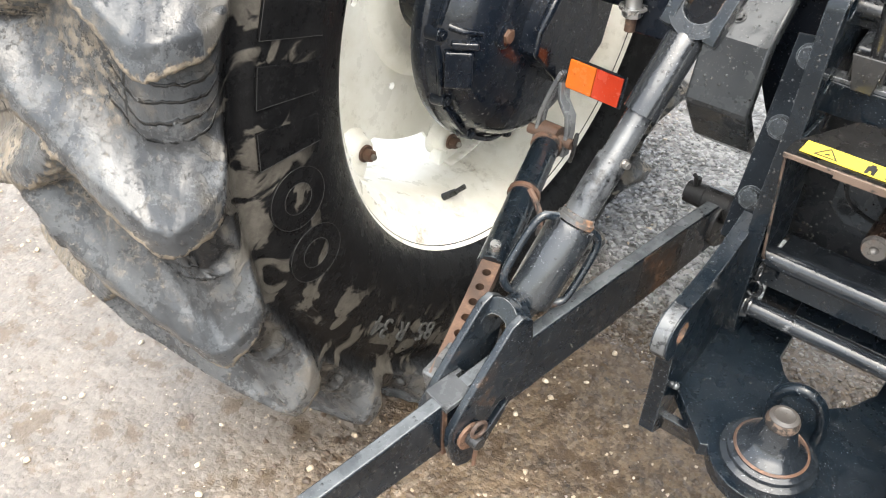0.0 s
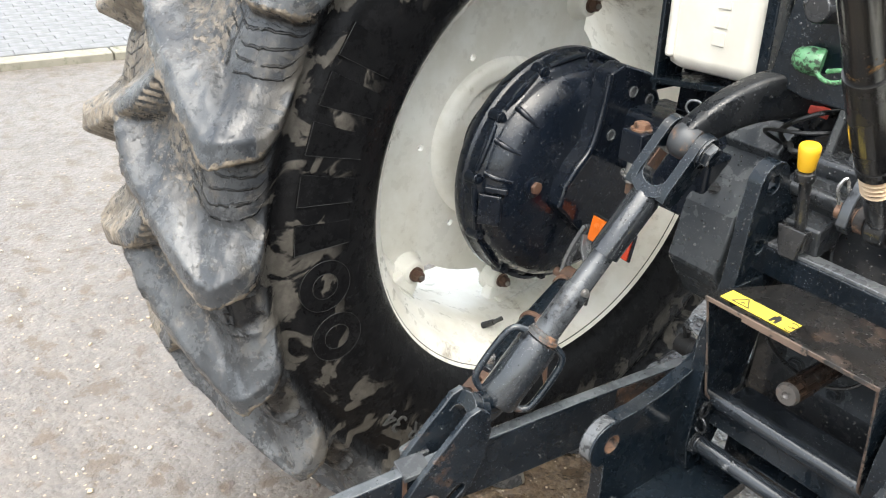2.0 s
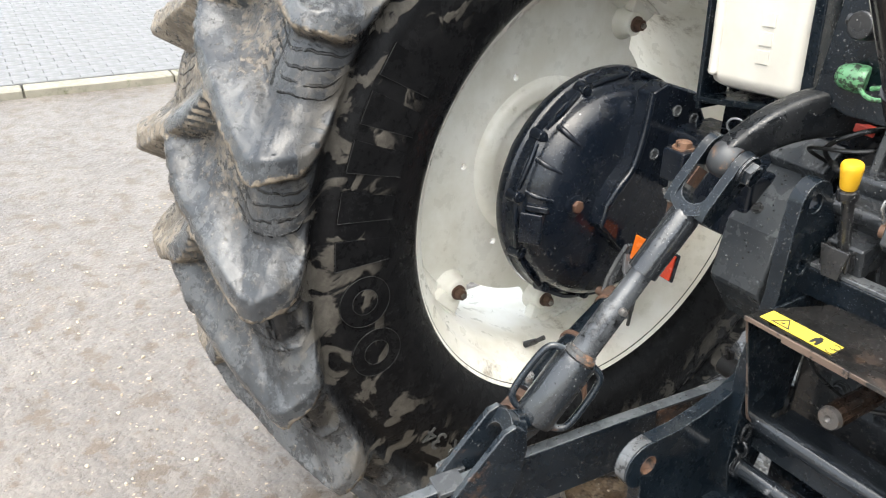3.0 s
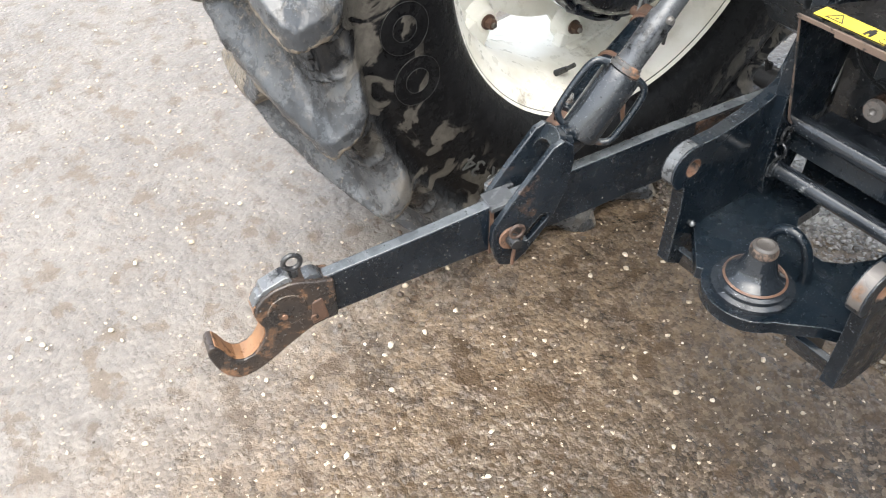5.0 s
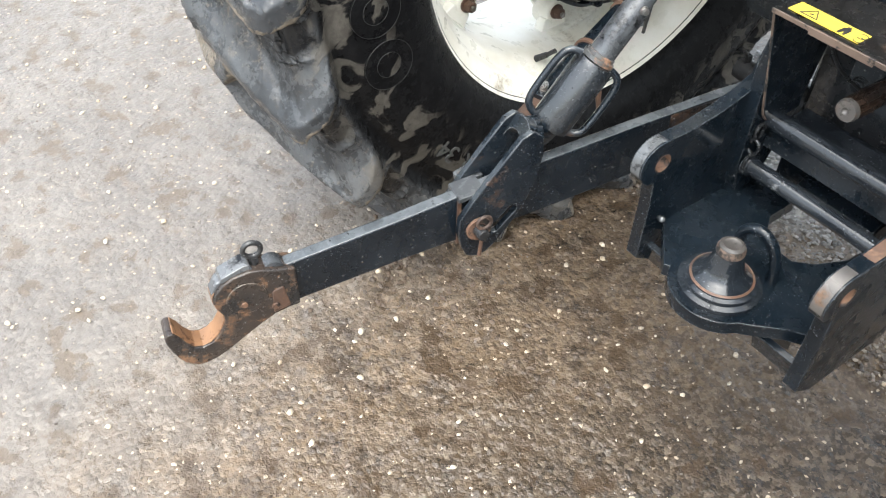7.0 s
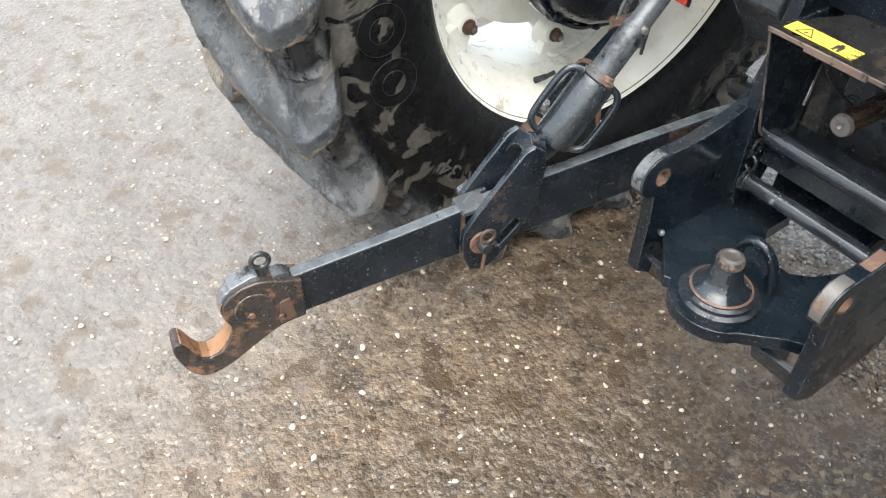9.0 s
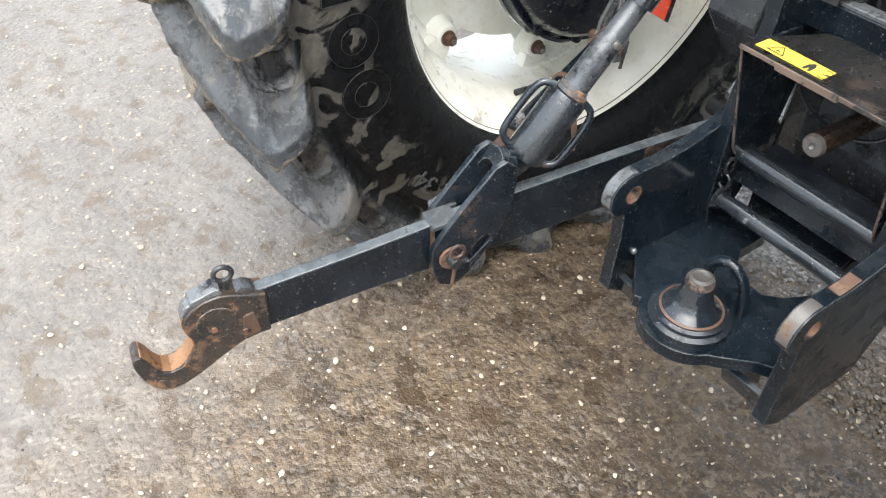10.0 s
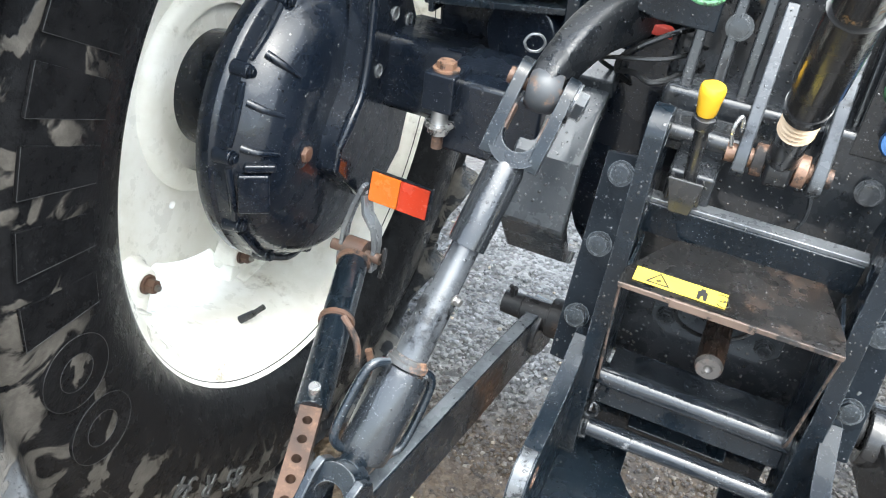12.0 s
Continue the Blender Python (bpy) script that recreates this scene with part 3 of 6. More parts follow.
# ---- ground ----
def value_noise(x, y, scale, seed):
    """Smooth random heights over a plan, -1 to 1."""
    g = np.random.RandomState(seed).rand(257, 257)
    u, v = x * scale + 40.3, y * scale + 77.7
    i, j = np.floor(u).astype(int), np.floor(v).astype(int)
    a, b = u - i, v - j
    a, b = a * a * (3 - 2 * a), b * b * (3 - 2 * b)
    i, j = i % 256, j % 256
    return 2 * ((g[i, j] * (1 - a) + g[i + 1, j] * a) * (1 - b) + (g[i, j + 1] * (1 - a) + g[i + 1, j + 1] * a) * b) - 1


def axis_steps(lo, hi, step, reach):
    inner = np.arange(lo, hi, step)
    out, d, x = [], step, hi
    while x < reach:
        out.append(x)
        d *= 1.12
        x += d
    left, d, x = [], step, lo - step
    while x > -reach:
        left.append(x)
        d *= 1.12
        x -= d
    return np.concatenate([[-reach], left[::-1], inner, out, [reach]])


def build_ground():
    xs, ys = axis_steps(-2.3, 0.75, 0.009, 900.0), axis_steps(-1.5, 0.9, 0.009, 900.0)
    X, Y = np.meshgrid(xs, ys, indexing="ij")
    near = np.exp(-np.maximum(np.hypot(X + 0.8, Y + 0.3) - 2.0, 0) * 1.2)
    Z = near * (0.0035 * value_noise(X, Y, 3.1, 1) + 0.0035 * value_noise(X, Y, 14.0, 2) + 0.0028 * value_noise(X, Y, 40.0, 3))
    rough = 0.5 + 0.5 * value_noise(X, Y, 1.6, 5)
    Z += near * rough * 0.0048 * np.abs(value_noise(X, Y, 55.0, 4)) - 0.005
    n, m = X.shape
    v = np.stack([X, Y, Z], -1).reshape(-1, 3)
    k = np.arange(n * m).reshape(n, m)
    f = np.stack([k[:-1, :-1], k[1:, :-1], k[1:, 1:], k[:-1, 1:]], -1).reshape(-1, 4)
    me = bpy.data.meshes.new("ground")
    me.from_pydata(v.tolist(), [], f.tolist())
    me.polygons.foreach_set("use_smooth", np.ones(len(me.polygons), dtype=bool))
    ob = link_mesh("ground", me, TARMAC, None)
    return tagged(ob, "wet brown-grey tarmac with muddy streaks and pale chippings", "ground", kind="structure")


build_ground()


def build_chips():
    """Loose gravel and stone chips bedded in the tarmac."""
    rng = np.random.RandomState(7)
    g = (1 + 5 ** 0.5) / 2
    base = np.array([(-1, g, 0), (1, g, 0), (-1, -g, 0), (1, -g, 0), (0, -1, g), (0, 1, g), (0, -1, -g), (0, 1, -g), (g, 0, -1), (g, 0, 1), (-g, 0, -1), (-g, 0, 1)]) / (1 + g * g) ** 0.5
    tri = np.array([(0, 11, 5), (0, 5, 1), (0, 1, 7), (0, 7, 10), (0, 10, 11), (1, 5, 9), (5, 11, 4), (11, 10, 2), (10, 7, 6), (7, 1, 8),
                    (3, 9, 4), (3, 4, 2), (3, 2, 6), (3, 6, 8), (3, 8, 9), (4, 9, 5), (2, 4, 11), (6, 2, 10), (8, 6, 7), (9, 8, 1)])
    V, F = [], []
    for i in range(17000):
        if i < 3000:
            x, y, s = rng.uniform(-2.6, 0.7), rng.uniform(-1.5, 1.1), 0.0013 + 0.0026 * rng.rand() ** 2.5
        else:  # coarser grit under the machine
            x, y, s = rng.uniform(-0.95, 0.75), 0.10 + 1.36 * rng.rand() ** 1.2, 0.003 + 0.0055 * rng.rand()
        a = rng.uniform(0, 6.28)
        p = base * (s * rng.uniform(0.75, 1.25, (12, 1))) * (1, rng.uniform(0.6, 1), 0.55)
        p = np.stack([p[:, 0] * math.cos(a) - p[:, 1] * math.sin(a), p[:, 0] * math.sin(a) + p[:, 1] * math.cos(a), p[:, 2]], -1)
        V.append(p + (x, y, s * 0.1 - 0.002))
        F.append(tri + 12 * i)
    me = bpy.data.meshes.new("stone_chips")
    me.from_pydata(np.concatenate(V).tolist(), [], np.concatenate(F).tolist())
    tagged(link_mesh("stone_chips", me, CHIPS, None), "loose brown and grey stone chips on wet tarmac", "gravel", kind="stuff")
    V, F = [], []
    for i in range(2200):  # pale pebbles trodden into the yard
        x, y, s = rng.uniform(-3.2, 0.6), rng.uniform(-1.6, 2.2), 0.0016 + 0.0070 * rng.rand() ** 3.2
        a = rng.uniform(0, 6.28)
        p = base * (s * rng.uniform(0.75, 1.25, (12, 1))) * (1.2, rng.uniform(0.6, 1), 0.6)
        p = np.stack([p[:, 0] * math.cos(a) - p[:, 1] * math.sin(a), p[:, 0] * math.sin(a) + p[:, 1] * math.cos(a), p[:, 2]], -1)
        V.append(p + (x, y, s * 0.15 - 0.0015))
        F.append(tri + 12 * i)
    me = bpy.data.meshes.new("pale_pebbles")
    me.from_pydata(np.concatenate(V).tolist(), [], np.concatenate(F).tolist())
    me.polygons.foreach_set("use_smooth", np.ones(len(me.polygons), dtype=bool))
    return tagged(link_mesh("pale_pebbles", me, PEBBLE, None), "scattered small cream pebbles pressed into the tarmac", "gravel", kind="stuff")


build_chips()


def build_clods():
    """Crumbs of mud fallen from the tyre onto the tarmac beside it."""
    rng = np.random.RandomState(12)
    V, F = [], []
    for i in range(420):
        s = 0.002 + 0.008 * rng.rand() ** 2.4
        bm = bmesh.new()
        bmesh.ops.create_icosphere(bm, subdivisions=1, radius=s)
        p = np.array([v.co for v in bm.verts]) * rng.uniform(0.65, 1.3, (len(bm.verts), 1)) * (1, rng.uniform(0.6, 1), 0.5)
        f = np.array([[v.index for v in q.verts] for q in bm.faces])
        bm.free()
        x, y = rng.normal(-0.72, 0.09), rng.normal(-0.52, 0.13)
        V.append(p + (x, y, s * 0.2 - 0.001))
        F.append(f + len(p) * i)
    me = bpy.data.meshes.new("mud_crumbs")
    me.from_pydata(np.concatenate(V).tolist(), [], np.concatenate(F).tolist())
    return tagged(link_mesh("mud_crumbs", me, CLOD, None), "wet brown mud crumbs beside the tyre", "mud", kind="stuff")


build_clods()

# kerb and block paving across the yard
KX, KTURN = -5.06, 4.0
kerb_m = Matrix.Translation((KX, -0.2, 0)) @ pose(0, 0, 0, 0, 0, -KTURN)
bm = bmesh.new()
for k in range(-6, 9):
    bmesh.ops.create_cube(bm, size=1.0, matrix=kerb_m @ Matrix.Translation((-0.075, k * 0.915, 0.0)) @ Matrix.Diagonal((0.15, 0.905, 0.09, 1)))
kerb = part("kerb", bm, KERB, None, bevel=0.008)
tagged(kerb, "mossy pale concrete edging kerb along block paving", "kerb", kind="structure")
bm = bmesh.new()
bmesh.ops.create_cube(bm, size=1.0, matrix=kerb_m @ Matrix.Translation((-6.2, 1.0, -0.02)) @ Matrix.Diagonal((12.0, 16.0, 0.09, 1)))
paving = part("pavement", bm, KERB, None)
tagged(paving, "bedding of grey block paving beyond the kerb", "pavement", kind="structure")


# ---- tractor ----
tractor = thing("tractor", (-0.5, 0, 0), "rear of a black and cream tractor with a muddy lugged tyre", "tractor")
WX, WZ = -0.96, 0.824  # middle of the rear wheel
WHEEL = Matrix.Translation((WX, 0, WZ)) @ Matrix(((0, 0, 1, 0), (1, 0, 0, 0), (0, 1, 0, 0), (0, 0, 0, 1)))  # axle along local z, towards the tractor


def smooth_steps(knots, per):
    P = np.array(knots, float)
    out = []
    for i in range(len(P) - 1):
        p0, p1, p2, p3 = P[max(i - 1, 0)], P[i], P[i + 1], P[min(i + 2, len(P) - 1)]
        for k in range(per):
            t = k / per
            out.append(0.5 * (2 * p1 + (p2 - p0) * t + (2 * p0 - 5 * p1 + 4 * p2 - p3) * t * t + (3 * p1 - p0 - 3 * p2 + p3) * t ** 3))
    return np.array(out + [P[-1]])


LUGS, PITCH = 22, 360.0 / 22


def sstep(x, a, b):
    t = np.clip((x - a) / (b - a), 0, 1)
    return t * t * (3 - 2 * t)


def build_tyre(parent):
    # offset from the wheel's middle, radius of the carcass, then of the lugs' crest
    knots = [(0.203, 0.500, 0.203, 0.500), (0.232, 0.527, 0.232, 0.527), (0.256, 0.58, 0.256, 0.58), (0.264, 0.645, 0.264, 0.645), (0.258, 0.70, 0.260, 0.70),
             (0.246, 0.738, 0.268, 0.747), (0.262, 0.772, 0.289, 0.792), (0.250, 0.812, 0.287, 0.846), (0.205, 0.830, 0.266, 0.874),
             (0.15, 0.836, 0.195, 0.887), (0.10, 0.843, 0.12, 0.896), (0.0, 0.848, 0.0, 0.903)]
    half = smooth_steps(knots, 9)
    tag_half = np.linspace(0, 11, len(half))
    prof = np.concatenate([half, (half * (-1.2, 1, -1.27, 1.006))[-2::-1]])
    knot = np.concatenate([tag_half, tag_half[-2::-1]])
    side = np.concatenate([np.ones(len(half)), -np.ones(len(half) - 1)])
    nt = LUGS * 54
    th = np.arange(nt) * 360.0 / nt
    T, S = np.meshgrid(th, np.arange(len(prof)), indexing="ij")
    off, kn = prof[S, 2], knot[S]
    H, GZ, GO, GD, MUD, FACE, HOLLOW = (np.zeros(T.shape) for _ in range(7))
    for sgn, first in ((1, 13.6), (-1, 13.6 - PITCH / 2)):
        o = off * sgn / (1.0 if sgn > 0 else 1.2)
        shoulder = np.clip(0.25 - o, 0, 1)
        shoulder = shoulder + 0.12 * sstep(o, 0.02, -0.1)
        foot = np.where((side[S] == sgn) & (kn < 8), (8 - kn) * 0.8 + np.maximum(0, 6.5 - kn) ** 2 * 3.6, 0.0)
        edge = first + shoulder * 33.0 + foot
        wob = 0.25 * np.sin(T * 0.31 + sgn) + 0.2 * np.sin(o * 60 + T) + 0.12 * value_noise(T * 1.0, S * 1.0, 0.8, 21)
        d = (T - edge - wob + PITCH / 2) % PITCH - PITCH / 2
        h = sstep(d, -0.35, 0.12) * np.where(d < 2.6, 1.0, 1 - 0.97 * np.clip((d - 2.6) / 5.2, 0, 1) ** 0.85)
        h *= sstep(o, -0.10, -0.07)
        h *= np.where(side[S] == sgn, sstep(kn + 0.08 * value_noise(T * 1.0, S * 0.0, 1.3, 23), 5.2, 5.62), 1.0)
        H = np.maximum(H, h)
        MUD = np.maximum(MUD, 0.95 * np.exp(-((d - 0.25) / 0.6) ** 2) * sstep(o, -0.10, -0.07) * np.where(side[S] == sgn, sstep(kn, 5.6, 6.2), 1.0))
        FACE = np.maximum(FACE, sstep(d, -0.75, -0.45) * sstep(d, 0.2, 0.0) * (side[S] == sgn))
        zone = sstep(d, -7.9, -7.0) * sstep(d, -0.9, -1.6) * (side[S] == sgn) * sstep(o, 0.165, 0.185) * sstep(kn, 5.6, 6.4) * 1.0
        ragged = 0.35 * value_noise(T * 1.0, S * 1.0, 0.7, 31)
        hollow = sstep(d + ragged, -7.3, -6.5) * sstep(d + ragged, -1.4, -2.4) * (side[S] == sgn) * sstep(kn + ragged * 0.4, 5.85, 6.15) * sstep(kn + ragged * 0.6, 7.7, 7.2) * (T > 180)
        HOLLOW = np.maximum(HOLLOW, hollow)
        zone = zone * (1 - hollow)
        GZ = np.maximum(GZ, zone)
        GO, GD = np.where(zone > 0.01, o, GO), np.where(zone > 0.01, d / PITCH + 0.5, GD)
    rough = 0.0016 * value_noise(T * 1.1, S * 1.0, 0.55, 9) + 0.001 * value_noise(T, S * 1.0, 1.7, 10)
    a = prof[S, 0] + H * (prof[S, 2] - prof[S, 0]) - 0.018 * HOLLOW * side[S]
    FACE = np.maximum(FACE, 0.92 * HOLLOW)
    r = prof[S, 1] + H * (prof[S, 3] - prof[S, 1]) + rough * (kn > 6)
    rad = np.radians(T)
    X, Y, Z = WX + a, -r * np.cos(rad), WZ + r * np.sin(rad)
    Z = np.maximum(Z, 0.0005)
    n, m = T.shape
    k = np.arange(n * m).reshape(n, m)
    k2 = np.roll(k, -1, 0)
    f = np.stack([k[:, :-1], k[:, 1:], k2[:, 1:], k2[:, :-1]], -1).reshape(-1, 4)
    me = bpy.data.meshes.new("tyre")
    me.from_pydata(np.stack([X, Y, Z], -1).reshape(-1, 3).tolist(), [], f.tolist())
    me.polygons.foreach_set("use_smooth", np.ones(len(me.polygons), dtype=bool))
    top = np.maximum(MUD, 0.85 * sstep(off, -0.045, -0.075))
    lugged = sstep(H, 0.3, 0.6)
    top = np.maximum(top, 0.62 * (1 - H) * sstep(kn, 8.2, 9.2))
    tread = lugged * sstep(kn, 5.3, 5.8) + (1 - lugged) * 0.6 * sstep(kn, 5.5, 6.1)
    band = sstep(kn, 2.2, 3.2) * (1 - sstep(kn, 6.0, 7.0))
    col = me.color_attributes.new("tread", "FLOAT_COLOR", "POINT")
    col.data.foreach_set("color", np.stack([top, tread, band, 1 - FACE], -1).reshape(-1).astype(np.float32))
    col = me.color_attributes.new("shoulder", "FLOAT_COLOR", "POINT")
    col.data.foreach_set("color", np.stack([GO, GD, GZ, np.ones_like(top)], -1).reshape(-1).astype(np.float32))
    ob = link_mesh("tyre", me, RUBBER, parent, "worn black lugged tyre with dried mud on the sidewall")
    return ob


def build_rim():
    """Rim barrel with a rolled flange at each side, seen from the tractor's side."""
    bm = bmesh.new()
    prof = [(0.486, 0.168), (0.503, 0.176), (0.510, 0.196), (0.512, 0.209), (0.509, 0.2135), (0.504, 0.211), (0.499, 0.198), (0.488, 0.188), (0.474, 0.176),
            (0.466, 0.150), (0.462, 0.125), (0.447, 0.105), (0.440, 0.085), (0.436, 0.03), (0.436, -0.05), (0.444, -0.08), (0.462, -0.12), (0.470, -0.17),
            (0.50, -0.20), (0.508, -0.212), (0.512, -0.205), (0.505, -0.185), (0.478, -0.165), (0.470, -0.115), (0.452, -0.075), (0.444, -0.05), (0.444, 0.03),
            (0.448, 0.088), (0.456, 0.11), (0.472, 0.13), (0.474, 0.155)]
    prof = [(r, h if h > 0 else h * 1.45) for r, h in prof]
    lathe(bm, prof, WHEEL, seg=128, closed=True)
    return part("rear_wheel", bm, CREAM, tractor, "cream-painted steel wheel with rust marks", smooth=50)


rear_wheel = build_rim()
tyre = build_tyre(rear_wheel)

# unseen wheel added on the other side for shade: same rim and tyre, mirrored
far_wheel = link_mesh("rear_wheel", rear_wheel.data, CREAM, tractor, "unseen cream-painted steel wheel of the other side")
far_wheel.matrix_basis = Matrix.Diagonal((-1, 1, 1, 1))
link_mesh("tyre", tyre.data, RUBBER, far_wheel)

# disc: a dished plate, open in two places between the bolt-on lugs, and a ring of small holes
disc_x = -0.03


def wheel_pt(r, deg, h):
    """A point of the wheel: degrees from the rear, upwards."""
    return Vector((WX + h, -r * math.cos(radians(deg)), WZ + r * math.sin(radians(deg))))


GAPS = (-70.0, 150.0)


def gap_at(d):
    """How far open the disc is at an angle: 0 closed, 1 open."""
    best = min(abs((d - g + 180) % 360 - 180) for g in GAPS)
    return min(1.0, max(0.0, (19.5 - best) / 5.0))


DISC = Matrix(((0, 0, 1, WX + disc_x), (-1, 0, 0, 0), (0, 1, 0, WZ), (0, 0, 0, 1)))
edge = []
for k in range(180):
    d = k * 2.0
    rr = 0.40 - 0.05 * gap_at(d)
    edge.append((rr * math.cos(radians(d)), rr * math.sin(radians(d))))
bm = bmesh.new()
plate(bm, edge, 0.012, DISC, [ring_of((0.235 * math.cos(radians(5.5 + 60 * k)), 0.235 * math.sin(radians(5.5 + 60 * k))), 0.0085, 16) for k in range(6)])
part("wheel_disc", bm, CREAM, rear_wheel)
# rounded bowl between disc and barrel, left out at the gaps
bm = bmesh.new()
bowl = [(0.398, -0.024), (0.41, -0.022), (0.424, -0.014), (0.433, 0.0), (0.437, 0.02), (0.437, 0.034)]
cols = {}
for k in range(180):
    if gap_at(k * 2.0) == 0:
        cols[k] = [bm.verts.new(wheel_pt(r, k * 2.0, h)) for r, h in bowl]
for k in cols:
    nx = (k + 1) % 180
    if nx in cols:
        for i in range(len(bowl) - 1):
            bm.faces.new((cols[k][i], cols[nx][i], cols[nx][i + 1], cols[k][i + 1]))
ob = part("bowl", bm, CREAM, rear_wheel, smooth=60)
ob.modifiers.new("wall", "SOLIDIFY").thickness = 0.004
# shallow pressed steps of the dish
bm = bmesh.new()
lathe(bm, ((0.205, disc_x + 0.006), (0.198, disc_x + 0.018), (0.185, disc_x + 0.024), (0.16, disc_x + 0.024), (0.16, disc_x + 0.006)), WHEEL, seg=96, closed=True)
part("hub_boss", bm, CREAM, rear_wheel)
lug_bolt = hex_bolt(0.014, 0.022)
for k, deg in enumerate((-47.0, -93.0, 126.0, 174.0)):
    bm = bmesh.new()
    turn = Matrix.Translation(wheel_pt(0.0, 0, 0)) @ Matrix.Rotation(radians(-deg), 4, "X")
    # stub welded into the barrel, narrowing to the bolt face
    m = Matrix.Translation(wheel_pt(0.385, deg, 0)) @ Vector((1, 0, 0)).to_track_quat("Z", "Y").to_matrix().to_4x4()
    lathe(bm, ((0.046, -0.03), (0.042, -0.02), (0.034, -0.012), (0.031, 0.004), (0.029, 0.010), (0.026, 0.0135), (0.015, 0.0135)), m, seg=28)
    pts = [(-0.40, -0.03), (-0.437, -0.042), (-0.437, 0.042), (-0.40, 0.03)]
    plate(bm, pts, 0.034, turn @ Matrix(((0, 0, 1, -0.006), (1, 0, 0, 0), (0, 1, 0, 0), (0, 0, 0, 1))))
    part("rim_lug", bm, CREAM, rear_wheel, bevel=0.004)
    put("wheel_bolt", lug_bolt, RUST, rear_wheel, wheel_pt(0.385, deg, 0.014), (1, 0, 0), "rusty hex bolt", spin=13 * k)
    bm = bmesh.new()
    rod(bm, wheel_pt(0.385, deg, 0.03), wheel_pt(0.385, deg, 0.043), 0.0075, 0.006, 12)
    part("bolt_end", bm, STEEL, rear_wheel)
bm = bmesh.new()
rod(bm, wheel_pt(0.445, -75, 0.105), wheel_pt(0.423, -76, 0.13), 0.0085, 0.0075, 12)
rod(bm, wheel_pt(0.424, -76, 0.129), wheel_pt(0.405, -77, 0.146), 0.0055, 0.006, 12)
part("tyre_valve", bm, HOSE, rear_wheel, "black rubber tyre valve")

# plain raised shapes of the maker's lettering on the sidewall, with paler edge lines, and the size
# the light caught by raised edges is put into a paler colour
MARK_EDGE = painted("pale_rubber_edge", (0.012, 0.012, 0.0125), (0.024, 0.024, 0.024), (0.4, 0.6))
LETTER = painted("dusty_raised_rubber", (0.045, 0.046, 0.046), (0.075, 0.075, 0.072), (0.4, 0.6))


for k, deg in enumerate((32.0, 25.0, 18.0, 10.5, 3.0, -6.0, -16.5)):
    bm = bmesh.new()
    c = wheel_pt(0.652, deg, 0.2612)
    turn = Matrix.Translation(c) @ Matrix.Rotation(radians(-deg), 4, "X") @ YZ
    if k >= 5:
        plate(bm, ring_of((0, 0), 0.052, 40), 0.006, turn, [ring_of((0, 0), 0.026, 28)])
    else:
        plate(bm, [(-0.055, -0.028), (0.055, -0.022), (0.055, 0.022), (-0.055, 0.03)], 0.006, turn)
    part("raised_mark", bm, RUBBER, rear_wheel, "plain raised rubber shape", bevel=0.0015)
    bm = bmesh.new()
    if k >= 5:
        for rr in (0.052, 0.026):
            pipe(bm, [turn @ Vector((rr * math.cos(a), rr * math.sin(a), 0.0032)) for a in [q * math.pi / 6 for q in range(12)]], 0.00045, 6, 4, True)
    else:
        pipe(bm, [turn @ Vector((x, y, 0.0032)) for x, y in ((-0.055, -0.028), (-0.02, -0.026), (0.02, -0.024), (0.055, -0.022))], 0.0004, 6, 2)
        pipe(bm, [turn @ Vector((x, y, 0.0032)) for x, y in ((-0.055, -0.028), (-0.055, 0.0), (-0.055, 0.03))], 0.0004, 6, 2)
    part("mark_edge", bm, MARK_EDGE, rear_wheel, "paler line drawn for the lit edge of a raised shape")


def text_mesh(body, size, depth):
    cu = bpy.data.curves.new("lettering", "FONT")
    cu.body, cu.size, cu.extrude, cu.align_x, cu.align_y = body, size, depth, "CENTER", "BOTTOM_BASELINE"
    tmp = new("lettering", cu)
    me = bpy.data.meshes.new_from_object(tmp.evaluated_get(bpy.context.evaluated_depsgraph_get()))
    bpy.data.objects.remove(tmp)
    return me


for word, deg in (("85", -57.0), ("R", -49.5), ("34", -43.0)):
    me = text_mesh(word, 0.060, 0.002)
    ob = link_mesh("size_lettering", me, LETTER, rear_wheel, "raised tyre size lettering")
    c = wheel_pt(0.645, deg, 0.2645)
    out = (wheel_pt(1, deg, 0) - wheel_pt(0, deg, 0)).normalized()
    run = Vector((1, 0, 0)).cross(out) * -1
    ob.matrix_basis = Matrix(((run.x, out.x, 1, c.x), (run.y, out.y, 0, c.y), (run.z, out.z, 0, c.z), (0, 0, 0, 1)))

# final drive housing
HUB = Matrix.Translation((0, 0, WZ)) @ Matrix(((0, 0, 1, 0), (1, 0, 0, 0), (0, 1, 0, 0), (0, 0, 0, 1)))
bm = bmesh.new()
lathe(bm, ((0.11, -0.985), (0.12, -0.90), (0.135, -0.83), (0.250, -0.822), (0.266, -0.814), (0.272, -0.800), (0.271, -0.787), (0.266, -0.782), (0.264, -0.776),
           (0.263, -0.760), (0.254, -0.752), (0.250, -0.742), (0.240, -0.722), (0.222, -0.704), (0.195, -0.694), (0.155, -0.688), (0.10, -0.684), (0.05, -0.683)), HUB, seg=96)
axle_housing = part("axle_housing", bm, CASTING, tractor, "navy-black cast final drive housing", smooth=28)


def hub_pt(r, deg, x):
    return Vector((x, -r * math.cos(radians(deg)), WZ + r * math.sin(radians(deg))))


# bosses with bolts round the flange, thin cast ribs between them
flange_bolt = hex_bolt(0.007, 0.006)
